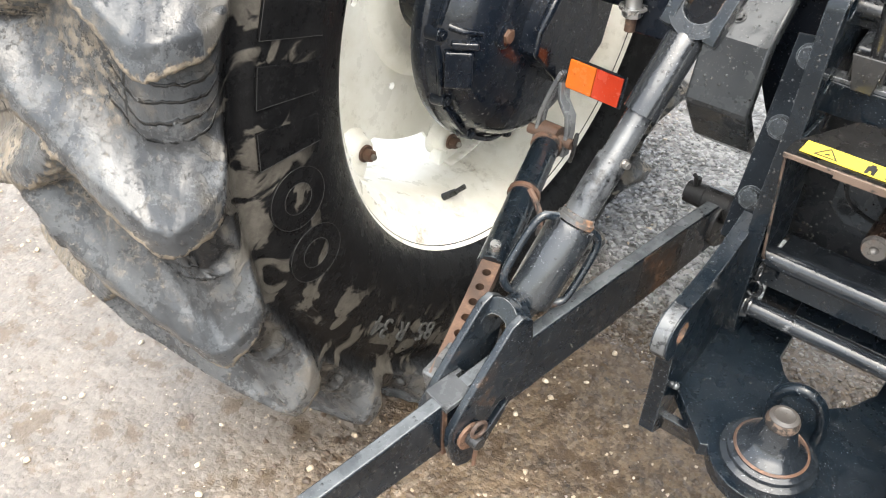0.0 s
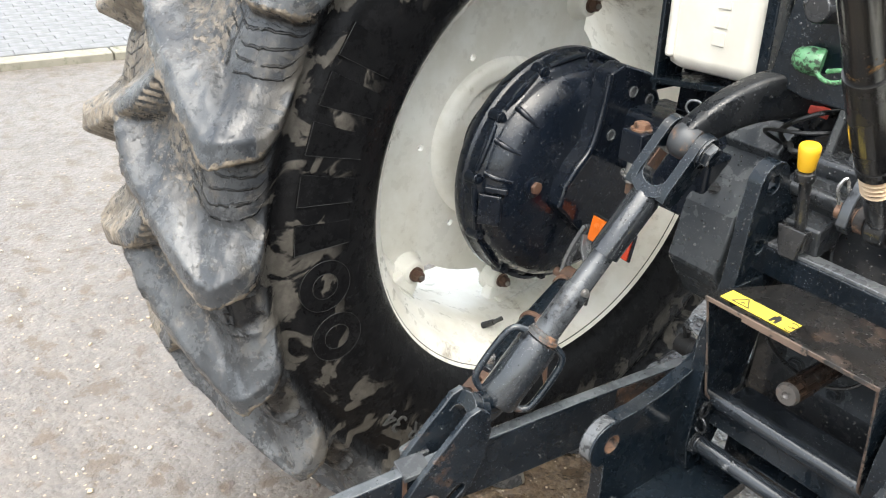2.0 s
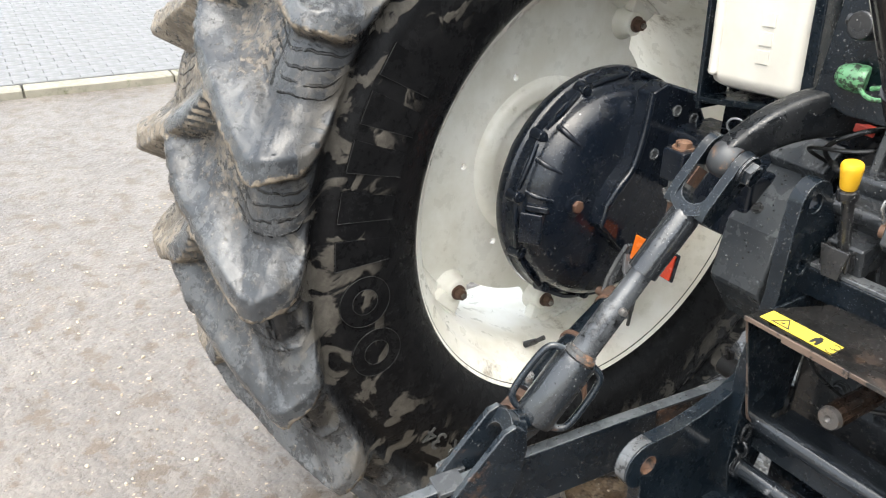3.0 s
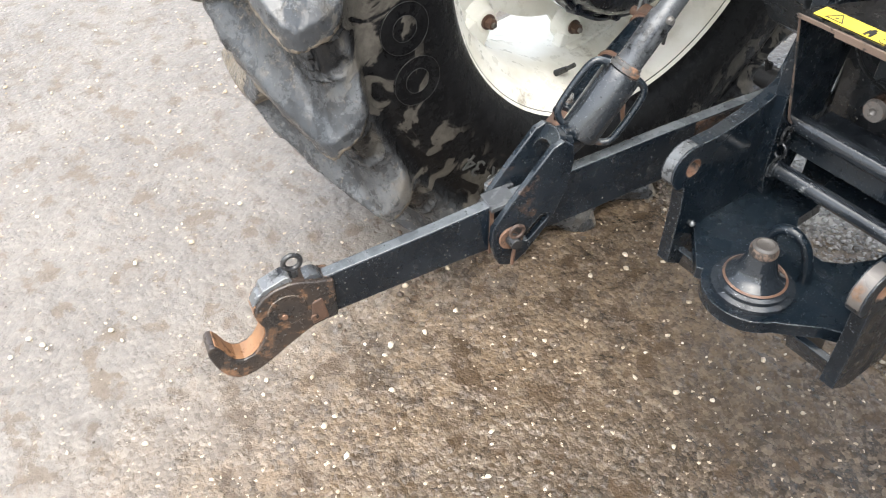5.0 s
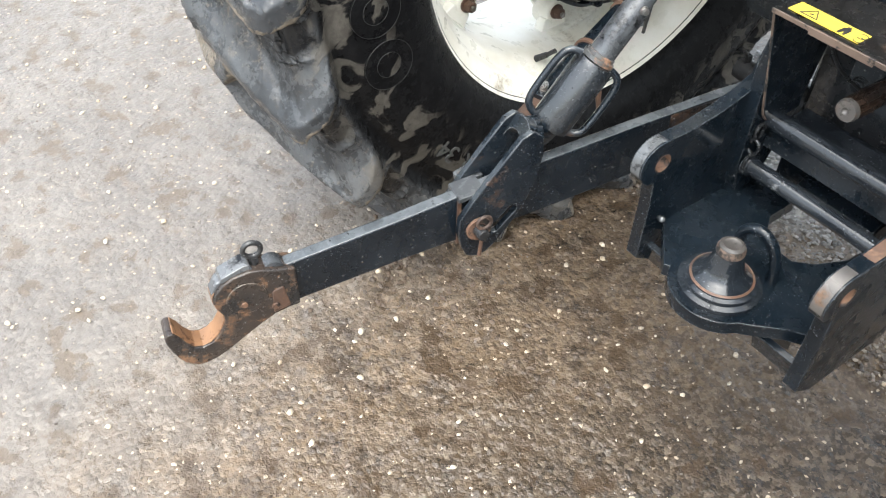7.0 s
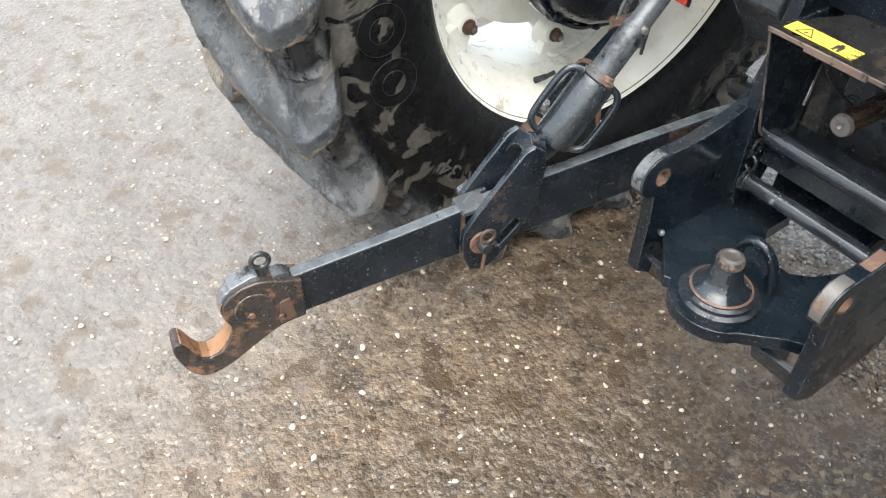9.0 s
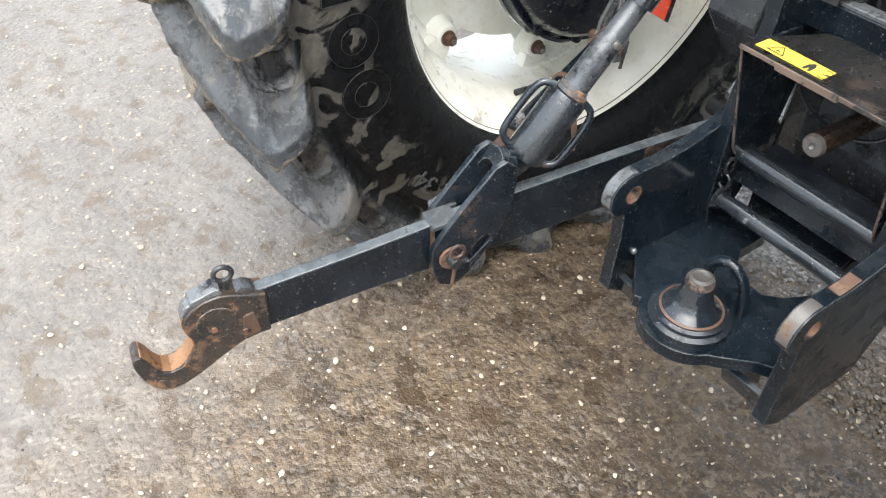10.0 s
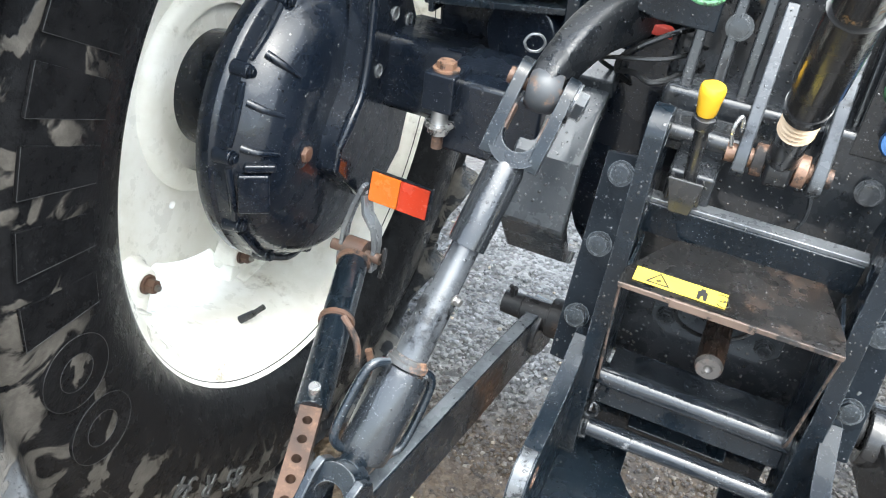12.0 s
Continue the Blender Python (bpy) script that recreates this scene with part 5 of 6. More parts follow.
part("tube", bm, TUBE, top_link, "black tube with yellow-brown chipped paint")

# lift arm
def flat_arm(bm, pts, sizes):
    """A flat-sided casting along a curve: sizes of (half height, half thickness) at each point, corners rounded."""
    P = smooth_steps([(*p, *z) for p, z in zip(pts, sizes)], 6)
    rings = []
    for i, row in enumerate(P):
        q = Vector(row[:3])
        d = (Vector(P[min(i + 1, len(P) - 1)][:3]) - Vector(P[max(i - 1, 0)][:3])).normalized()
        side = d.cross(Vector((0, 0, 1))).normalized()
        up = side.cross(d)
        hh, ht = row[3], row[4]
        rings.append([bm.verts.new(q + up * hh * math.copysign(abs(math.sin(a)) ** 0.45, math.sin(a)) + side * ht * math.copysign(abs(math.cos(a)) ** 0.45, math.cos(a))) for a in [(k + 0.5) * math.pi / 10 for k in range(20)]])
    for a, b in zip(rings, rings[1:]):
        for k in range(20):
            bm.faces.new((a[k], a[(k + 1) % 20], b[(k + 1) % 20], b[k]))
    bm.faces.new(rings[0])
    bm.faces.new(rings[-1])
    return bm


bm = bmesh.new()
flat_arm(bm, [(-0.297, -0.222, 1.090), (-0.290, -0.19, 1.112), (-0.275, -0.14, 1.138), (-0.25, -0.08, 1.155), (-0.21, 0.02, 1.158), (-0.15, 0.10, 1.155)],
         [(0.028, 0.020), (0.029, 0.021), (0.033, 0.023), (0.038, 0.026), (0.042, 0.030), (0.046, 0.036)])
EYE = painted("worn_grey_eye", (0.03, 0.033, 0.037), (0.055, 0.057, 0.06), (0.3, 0.5), wear=(0.16, 0.095, 0.06), wear_at=(0.54, 0.64), wear_scale=22.0)
ARM = painted("rough_black_casting", (0.005, 0.006, 0.0075), (0.012, 0.013, 0.0145), (0.3, 0.55), wear=(0.07, 0.042, 0.028), wear_at=(0.6, 0.72), relief=0.5, rain=0.25, spec=0.4)
lift_arm = part("lift_arm", bm, ARM, tractor, "curved black cast hydraulic lift arm")
bm = bmesh.new()
lathe(bm, ((0.016, -0.0215), (0.023, -0.021), (0.028, -0.014), (0.030, 0.0), (0.028, 0.014), (0.023, 0.021), (0.016, 0.0215)), Matrix.Translation((-0.296, -0.225, 1.088)) @ Vector((1, 0.2, -0.1)).to_track_quat("Z", "Y").to_matrix().to_4x4(), seg=40)
part("arm_eye", bm, EYE, lift_arm, "worn grey eye of the arm")
bm = bmesh.new()
pipe(bm, [Vector((-0.335, -0.165, 1.122)) + Vector((0.012 * math.cos(a), 0.006 * math.cos(a), 0.012 * math.sin(a))) for a in [k * math.pi / 3 for k in range(6)]], 0.002, 8, 4, True)
part("wire_ring", bm, SILVER, lift_arm, "thin wire ring")

# tank and fixtures above the axle
bm = bmesh.new()
box(bm, (-0.463, 0.115, 1.30), (0.205, 0.2, 0.37), (0, -3, 0))
tank = part("tank", bm, TANK, tractor, "dirty cream plastic tank", bevel=0.032)
bm = bmesh.new()
box(bm, (-0.545, 0.02, 1.30), (0.018, 0.03, 0.33), (0, -3, 0))
part("tank_ridge", bm, TANK, tank, bevel=0.008)
bm = bmesh.new()
box(bm, (-0.577, 0.06, 1.28), (0.010, 0.08, 0.44), (0, -3, 0))
part("tank_strap", bm, BLACK, tank, bevel=0.003)
bm = bmesh.new()
box(bm, (-0.346, 0.11, 1.30), (0.022, 0.2, 0.44), (0, -3, 0))
part("tank_strap", bm, BLACK, tank, bevel=0.003)
bm = bmesh.new()
box(bm, (-0.46, 0.12, 1.095), (0.24, 0.2, 0.012), (0, -8, 0))
part("tank_tray", bm, BLACK, tank, bevel=0.003)
bm = bmesh.new()
box(bm, (-0.312, 0.13, 1.31), (0.046, 0.17, 0.33), (0, -3, 0))
part("tank_side", bm, TANK, tank, bevel=0.01)
for z in (1.255, 1.222, 1.19):
    bm = bmesh.new()
    box(bm, (-0.437, 0.0145, z), (0.026, 0.004, 0.024), (0, -3, 0))
    part("moulded_mark", bm, TANK, tank, "plain moulded mark", bevel=0.001)
bm = bmesh.new()
rod(bm, (-0.42, 0.05, 1.04), (-0.36, 0.2, 1.05), 0.075)
box(bm, (-0.45, 0.25, 1.02), (0.3, 0.2, 0.16))
part("reservoir", bm, CASTING, tractor, bevel=0.006)

# unseen cab, mudguards and body ahead of the axle, added to block the sky
bm = bmesh.new()
box(bm, (0, 1.55, 2.35), (1.2, 1.4, 1.2))
part("added_cab", bm, BLACK, tractor, "dark block added overhead, out of view", bevel=0.08)
# dark panel added to close a bright gap behind the cables
bm = bmesh.new()
box(bm, (0, 0.42, 1.24), (0.9, 0.1, 0.5))
part("gap_panel", bm, CASTING, tractor, "dark panel added behind the cables", bevel=0.02)
bm = bmesh.new()
box(bm, (0, 1.25, 1.2), (0.42, 1.5, 0.6))
part("added_body", bm, GREASY, tractor, "dark block added ahead of the gearbox", bevel=0.05)
for s in (-1, 1):
    bm = bmesh.new()
    arc = ring_of((0, WZ), 0.99, 16, 52, 86) + ring_of((0, WZ), 0.97, 16, 138, -86)
    plate(bm, arc, 0.58, Matrix.Translation((0.93 * s, 0, 0)) @ YZ)
    part("added_mudguard", bm, PLASTIC, tractor, "curved black sheet added over the tyre, out of view")

# coupler panel with caps
bm = bmesh.new()
plate(bm, [(-0.262, 1.18), (-0.20, 1.165), (-0.125, 1.165), (-0.125, 1.45), (-0.235, 1.45)], 0.014, Matrix.Translation((0, -0.085, 0)) @ XZ, [ring_of((-0.165, 1.30), 0.02, 20)])
panel = part("coupler_panel", bm, BLACK, tractor, "black steel panel for hydraulic couplers", bevel=0.003)
bm = bmesh.new()
rod(bm, (-0.165, -0.06, 1.30), (-0.175, -0.16, 1.31), 0.02)
rod(bm, (-0.21, -0.13, 1.31), (-0.165, -0.13, 1.31), 0.009)
part("coupler_body", bm, GREASY, panel, bevel=0.003)


def cap(name, at, toward, r, mat, label, tail):
    m = Matrix.Translation(at) @ Vector(toward).to_track_quat("Z", "Y").to_matrix().to_4x4()
    bm = bmesh.new()
    lathe(bm, ((r, 0), (r * 1.02, 0.004), (r * 0.96, 0.02), (r * 0.55, 0.022), (r * 0.5, 0.016), (r * 0.32, 0.016), (r * 0.3, 0.02)), m, seg=32)
    pipe(bm, tail, r * 0.28, 10)
    return part(name, bm, mat, tractor, label, bevel=0.001)


bm = bmesh.new()
m = Matrix.Translation((-0.195, -0.112, 1.228)) @ Vector((-1, -0.35, 0.05)).to_track_quat("Z", "Y").to_matrix().to_4x4()
lathe(bm, ((0.019, -0.022), (0.021, -0.018), (0.0205, 0.0), (0.0175, 0.012), (0.011, 0.02), (0.004, 0.022)), m, seg=32)
coupler_cap = part("coupler_cap", bm, GREEN, tractor, "grubby green dust cap with its loop")
bm = bmesh.new()
pipe(bm, [(-0.178, -0.12, 1.222), (-0.16, -0.128, 1.212), (-0.14, -0.13, 1.21), (-0.125, -0.128, 1.218), (-0.132, -0.126, 1.229), (-0.155, -0.124, 1.222)], 0.0035, 8)
part("cap_loop", bm, GREEN, coupler_cap)
cap("coupler_cap", (0.099, -0.115, 1.155), (-0.05, -1, 0.35), 0.018, GREEN, "green dust cap on its strap", [(0.100, -0.125, 1.17), (0.098, -0.14, 1.20), (0.095, -0.15, 1.24)])
cap("coupler_cap", (0.117, -0.115, 1.094), (-0.05, -1, 0.35), 0.018, BLUE, "blue dust cap on its strap", [(0.118, -0.125, 1.108), (0.119, -0.14, 1.16), (0.120, -0.155, 1.235)])
cap("coupler_cap", (0.178, -0.06, 1.083), (0.3, -1, 0.2), 0.018, BLUE, "blue dust cap on a hose end", [(0.18, -0.05, 1.085), (0.20, -0.03, 1.08), (0.23, 0.0, 1.06)])
bm = bmesh.new()
plate(bm, [(0.075, 1.06), (0.145, 1.06), (0.145, 1.30), (0.075, 1.30)], 0.012, Matrix.Translation((0, -0.095, 0)) @ XZ)
part("cap_bracket", bm, GREASY, tractor, bevel=0.002)

# hoses and pipes beside the gearbox
for k, dx in enumerate((0.0, 0.03, 0.062)):
    bm = bmesh.new()
    pipe(bm, [(0.215 + dx, 0.02, 1.12), (0.222 + dx, 0.03, 0.95), (0.225 + dx, 0.06, 0.80 + 0.02 * k), (0.24 + dx, 0.10, 0.70 + 0.04 * k), (0.30 + dx, 0.14, 0.665 + 0.05 * k), (0.40 + dx, 0.16, 0.67 + 0.05 * k)], 0.0105, 12)
    part("hydraulic_pipe", bm, HOSE, tractor, "black hydraulic pipe")
bm = bmesh.new()
rod(bm, (0.335, 0.08, 0.75), (0.33, 0.07, 0.62), 0.026, 0.022)
rod(bm, (0.33, 0.07, 0.63), (0.33, 0.068, 0.60), 0.016)
part("filter", bm, GREASY, tractor, bevel=0.003)
for a, b, c, r in ((0.0, 0.0, 0.0, 0.0042), (0.02, 0.03, -0.03, 0.0034), (0.045, -0.02, -0.055, 0.0045)):
    bm = bmesh.new()
    pipe(bm, [(-0.13, 0.0, 1.15 + c), (-0.18, -0.05 - a, 1.14 + c), (-0.235 - b, -0.06, 1.10 + c * 0.4), (-0.25, 0.0, 1.05), (-0.24 + a, 0.06, 1.0)], r, 8)
    part("cable", bm, HOSE, tractor, "thin black cable")
bm = bmesh.new()
box(bm, (-0.20, -0.03, 1.135), (0.035, 0.02, 0.014), (0, 10, 25))
part("wire_plug", bm, REDWIRE, tractor, "red electrical plug", bevel=0.002)

# reflector on its bent bracket
bm = bmesh.new()
box(bm, (-0.565, -0.033, 0.748), (0.122, 0.006, 0.062), (-8, 2, 0))
reflector = part("reflector", bm, BLACK, tractor, "amber and red rectangular reflector on a bracket", bevel=0.002)
for x, m, lab in ((-0.594, AMBER, "amber half"), (-0.537, RED, "red half")):
    bm = bmesh.new()
    box(bm, (x, -0.0375, 0.748 - 0.002 * (x + 0.565) / 0.06), (0.056, 0.005, 0.056), (-8, 2, 0))
    part("reflector_lens", bm, m, reflector, lab, bevel=0.0015)

# ---- stabiliser: telescopic bar from the axle to the lower link ----
stab = thing("stabiliser", (-0.6, -0.07, 0.55), "telescopic black stabiliser bar with rusty holes and pin", "stabiliser")
S0, S1 = Vector((-0.625, -0.07, 0.625)), Vector((-0.438, -0.625, 0.535))
SD = (S1 - S0).normalized()
def strap(bm, pts, width, thick):
    """A flat bar bent through points, its width across the machine's length."""
    P = [Vector(q) for q in pts]
    rows = []
    for k, q in enumerate(P):
        d = (P[min(k + 1, len(P) - 1)] - P[max(k - 1, 0)]).normalized()
        nrm = d.cross(Vector((0, 1, 0.3))).normalized()
        w = nrm.cross(d).normalized()
        rows.append([bm.verts.new(q + w * (width / 2) * a + nrm * (thick / 2) * b) for a, b in ((-1, -1), (1, -1), (1, 1), (-1, 1))])
    for a, b in zip(rows, rows[1:]):
        for k in range(4):
            bm.faces.new((a[k], a[(k + 1) % 4], b[(k + 1) % 4], b[k]))
    bm.faces.new(rows[0])
    bm.faces.new(rows[-1])
    return bm


top = S0 + Vector((-0.006, 0.03, 0.125))
bm = bmesh.new()
strap(bm, [top, S0 + Vector((-0.02, 0.022, 0.085)), S0 + Vector((-0.03, 0.012, 0.04)), S0 + Vector((-0.032, 0.0, -0.025))], 0.026, 0.009)
part("yoke_arm", bm, SILVER, stab, "worn grey flat yoke arm", bevel=0.002)
bm = bmesh.new()
strap(bm, [top + Vector((0.004, 0, -0.02)), S0 + Vector((0.008, 0.02, 0.075)), S0 + Vector((0.03, 0.014, 0.05)), S0 + Vector((0.036, 0.008, 0.02)), S0 + Vector((0.034, 0.0, -0.03))], 0.026, 0.009)
part("yoke_arm", bm, SILVER, stab, "worn grey bent yoke arm", bevel=0.002)
bm = bmesh.new()
rod(bm, S0 + Vector((-0.05, 0, 0)), S0 + Vector((0.05, 0, 0)), 0.0105)
rod(bm, S0 + Vector((-0.02, 0, 0)), S0 + Vector((0.02, 0, 0)), 0.026)
part("yoke_pin", bm, RUST, stab, "rusty pin")
bm = bmesh.new()
pipe(bm, [S0 + Vector((0.052, 0, 0.0)), S0 + Vector((0.06, -0.005, 0.03)), S0 + Vector((0.06, -0.01, 0.0)), S0 + Vector((0.052, -0.004, -0.035))], 0.004, 8)
part("lynch_pin", bm, GREASY, stab)
bm = bmesh.new()
rod(bm, S0 + SD * 0.02, S0 + SD * 0.36, 0.027)
part("outer_tube", bm, BLACK, stab, "scratched black tube", bevel=0.002)
for d in (0.03, 0.175):
    bm = bmesh.new()
    m = Matrix.Translation(S0 + SD * d) @ SD.to_track_quat("Z", "Y").to_matrix().to_4x4()
    lathe(bm, ((0.026, -0.006), (0.031, -0.004), (0.031, 0.004), (0.026, 0.006)), m, seg=28)
    part("collar", bm, RUST_LIGHT, stab, "rusty collar")
bm = bmesh.new()
pipe(bm, [S0 + SD * 0.16 + Vector((0.02, -0.02, 0.02)), S0 + SD * 0.18 + Vector((0.05, -0.02, 0.0)), S0 + SD * 0.21 + Vector((0.055, -0.01, -0.03))], 0.006, 8)
part("tie", bm, RUST_LIGHT, stab, "rusty bent tie")
bm = bmesh.new()
pipe(bm, [(-0.475, -0.30, 0.63), (-0.462, -0.30, 0.585), (-0.452, -0.30, 0.534)], [0.006, 0.0065, 0.0025], 8)
part("hanging_strap", bm, RUST, stab, "thin rusty hanging strap")
# perforated inner bar
xa = SD
za = (Vector((0.25, -0.5, 1)) - SD * SD.dot(Vector((0.25, -0.5, 1)))).normalized()
ya = za.cross(xa)
bar_m = Matrix(((xa.x, ya.x, za.x, S0.x), (xa.y, ya.y, za.y, S0.y), (xa.z, ya.z, za.z, S0.z), (0, 0, 0, 1)))
bm = bmesh.new()
plate(bm, [(0.30, -0.0165), (0.60, -0.0165), (0.60, 0.0165), (0.30, 0.0165)], 0.03, bar_m, [ring_of((0.385 + 0.033 * k, 0), 0.0075, 14) for k in range(6)])
part("perforated_bar", bm, RUST, stab, "rusty bar with a row of holes", bevel=0.003)
bm = bmesh.new()
rod(bm, S0 + SD * 0.345 + za * 0.01, S0 + SD * 0.345 + za * 0.045, 0.009)
part("lock_pin", bm, ZINC, stab)
bm = bmesh.new()
box(bm, S1 + Vector((0.0, 0.02, -0.005)), (0.05, 0.07, 0.05), (10, 0, 0))
part("end_block", bm, SILVER, stab, bevel=0.006)

# ---- lower links ----
LINK_A, LINK_B = Vector((-0.275, -0.045, 0.588)), Vector((-0.458, -1.0, 0.4735))


def link_pt(t, up, out):
    """Along the left lower link from its pivot (0 to 1), up across its depth, and outwards."""
    d = LINK_B - LINK_A
    o = Vector((-d.y, d.x, 0)).normalized() * -1
    return LINK_A + d * t + Vector((0, 0, up)) + o * out


lower_link = thing("lower_link", (-0.36, -0.5, 0.4), "long black lower lift link with a rusty open hook end", "lower link", "lower lift links")


def link_bar(bm, sections, w):
    """A flat bar along the link: sections of (place along it, half depth)."""
    rings = [[bm.verts.new(link_pt(t, u, o)) for u, o in ((-h, -w), (-h, w), (h, w), (h, -w))] for t, h in sections]
    for a, b in zip(rings, rings[1:]):
        for k in range(4):
            bm.faces.new((a[k], a[(k + 1) % 4], b[(k + 1) % 4], b[k]))
    bm.faces.new(rings[0])
    bm.faces.new(rings[-1])
    return bm


bm = bmesh.new()
link_bar(bm, ((0.0, 0.046), (0.12, 0.052), (0.3, 0.057), (0.5, 0.058), (0.64, 0.052), (0.78, 0.047), (1.0, 0.0455)), 0.0125)
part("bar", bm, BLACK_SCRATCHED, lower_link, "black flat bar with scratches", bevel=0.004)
bm = bmesh.new()
rod(bm, link_pt(0.0, 0, -0.02), link_pt(0.0, 0, 0.02), 0.052)
part("pivot_eye", bm, GREASY, lower_link, bevel=0.004)
RUSTED = painted("rust_bloom_on_black", (0.012, 0.012, 0.013), (0.022, 0.019, 0.017), (0.2, 0.45), wear=(0.085, 0.05, 0.033), wear_at=(0.44, 0.60), wear_scale=11.0, rain=0.3, spec=0.25)
bm = bmesh.new()
link_bar(bm, ((0.12, 0.0505), (0.235, 0.0535)), 0.0131)
part("rust_patch", bm, RUSTED, lower_link, "brown rust bloom on the black bar", bevel=0.003)
# hook end drawn in the plane of the link
ld = (LINK_B - LINK_A)
lh = Vector((ld.x, ld.y, 0)).normalized()
lo_ = Vector((lh.y, -lh.x, 0)) * -1
HOOK = Matrix(((lh.x, 0, lo_.x, LINK_B.x), (lh.y, 0, lo_.y, LINK_B.y), (0, 1, lo_.z, 0), (0, 0, 0, 1)))
hook_outline = [(-0.03, 0.432), (-0.03, 0.518), (0.0, 0.525), (0.022, 0.533), (0.045, 0.538), (0.07, 0.533), (0.09, 0.522), (0.104, 0.506), (0.109, 0.49), (0.105, 0.473), (0.098, 0.456), (0.098, 0.442), (0.105, 0.427),
                (0.115, 0.412), (0.128, 0.401), (0.142, 0.397), (0.156, 0.402), (0.166, 0.417), (0.174, 0.436), (0.182, 0.449), (0.191, 0.45), (0.197, 0.442), (0.197, 0.428), (0.192, 0.406), (0.185, 0.386), (0.176, 0.37), (0.163, 0.359),
                (0.147, 0.355), (0.13, 0.358), (0.104, 0.37), (0.082, 0.384), (0.058, 0.4), (0.038, 0.412), (0.016, 0.424), (-0.01, 0.43)]
bm = bmesh.new()
plate(bm, hook_outline, 0.044, HOOK, [])
part("hook", bm, HOOKMAT, lower_link, "rusty black cast hook", bevel=0.008)
# worn throat: a thin lining from the latch down into the jaw
throat = [(0.106, 0.504), (0.110, 0.49), (0.1065, 0.473), (0.0995, 0.456), (0.0995, 0.442), (0.1065, 0.428), (0.116, 0.4133), (0.1285, 0.4025), (0.142, 0.3985), (0.155, 0.4033), (0.165, 0.418), (0.173, 0.437), (0.181, 0.4502)]
tc = Vector((0.142, 0.452))
bm = bmesh.new()
plate(bm, throat + [tuple(tc + (Vector(q) - tc) * 1.07) for q in reversed(throat)], 0.036, HOOK)
part("hook_jaw", bm, JAW, lower_link, "worn bright rusty jaw", bevel=0.002)
bm = bmesh.new()
plate(bm, ring_of((0.055, 0.482), 0.034, 22), 0.0475, HOOK, [])
part("hook_boss", bm, HOOKMAT, lower_link, "black worn boss of the hook", bevel=0.006)
bm = bmesh.new()
plate(bm, [(-0.014, 0.437), (0.018, 0.428), (0.014, 0.482), (-0.006, 0.488)], 0.0475, HOOK)
part("weld_patch", bm, RUST, lower_link, "rusty weld where hook and bar meet", bevel=0.004)
bm = bmesh.new()
plate(bm, [(0.036, 0.537), (0.040, 0.547), (0.052, 0.5475), (0.088, 0.534), (0.092, 0.526), (0.086, 0.524)], 0.032, HOOK)
part("latch", bm, SILVER, lower_link, "wet grey latch plate", bevel=0.002)
bm = bmesh.new()
plate(bm, [(0.086, 0.527), (0.097, 0.524), (0.110, 0.503), (0.104, 0.494), (0.086, 0.512)], 0.026, HOOK)
part("latch_nose", bm, SILVER, lower_link, "worn grey nose of the latch", bevel=0.004)
bm = bmesh.new()
plate(bm, ring_of((0.004, 0.518), 0.018, 20), 0.026, HOOK)
part("latch_stud", bm, ROD_GREY, lower_link, "grey rounded stud", bevel=0.006)
bm = bmesh.new()
c = HOOK @ Vector((0.030, 0.564, 0))
ring_pts = [c + (lh * math.cos(a) + Vector((0, 0, 1)) * math.sin(a)) * 0.0145 for a in [k * math.pi / 4 for k in range(8)]]
pipe(bm, ring_pts, 0.0046, 10, 5, True)
rod(bm, c - Vector((0, 0, 0.015)), c - Vector((0, 0, 0.032)), 0.0075)
part("latch_ring", bm, GREASY, lower_link, "black pull ring")
for q, r in (((0.012, 0.447), 0.007), ((0.062, 0.47), 0.006)):
    bm = bmesh.new()
    rod(bm, HOOK @ Vector((*q, -0.026)), HOOK @ Vector((*q, 0.026)), r)
    part("hook_pin", bm, RUST_LIGHT, lower_link, bevel=0.0015)

right_link = thing("lower_link", (0.3, -0.1, 0.4), "dark greasy lower lift link beside the gearbox", "lower link", "lower lift links")
bm = bmesh.new()
vs = []
for (x, y, z), (hh, w) in (((0.275, -0.045, 0.60), (0.051, 0.0145)), ((0.53, -0.95, 0.45), (0.05, 0.0145))):
    vs += [bm.verts.new((x + a * w, y, z + b * hh)) for a, b in ((-1, -1), (1, -1), (1, 1), (-1, 1))]
for k in range(4):
    bm.faces.new((vs[k], vs[(k + 1) % 4], vs[4 + (k + 1) % 4], vs[4 + k]))
bm.faces.new(vs[:4])
bm.faces.new(vs[4:])
part("bar", bm, GREASY, right_link, bevel=0.004)
bm = bmesh.new()
rod(bm, (0.255, -0.055, 0.615), (0.295, -0.055, 0.615), 0.052)
part("pivot_eye", bm, GREASY, right_link, bevel=0.004)

# ---- lift rod: fork on the link, turnbuckle body with two handles, screw tube, fork on the arm ----
TURN = painted("wet_dark_grey_paint", (0.009, 0.0112, 0.014), (0.02, 0.023, 0.027), (0.12, 0.32), coat=0.5, wear=(0.012, 0.013, 0.015), wear_at=(0.56, 0.64), wear_scale=18.0, rain=0.45, rain_scale=150.0)
COLLAR = painted("rust_patched_collar", (0.035, 0.037, 0.04), (0.06, 0.06, 0.06), (0.2, 0.4), wear=(0.26, 0.15, 0.095), wear_at=(0.50, 0.58), wear_scale=26.0)
lift_rod = thing("lift_rod", (-0.37, -0.56, 0.45), "black and grey screw lift rod with forked ends", "lift rod")
R0, R1 = Vector((-0.408, -0.607, 0.475)), Vector((-0.296, -0.225, 1.088))
RD = (R1 - R0).normalized()
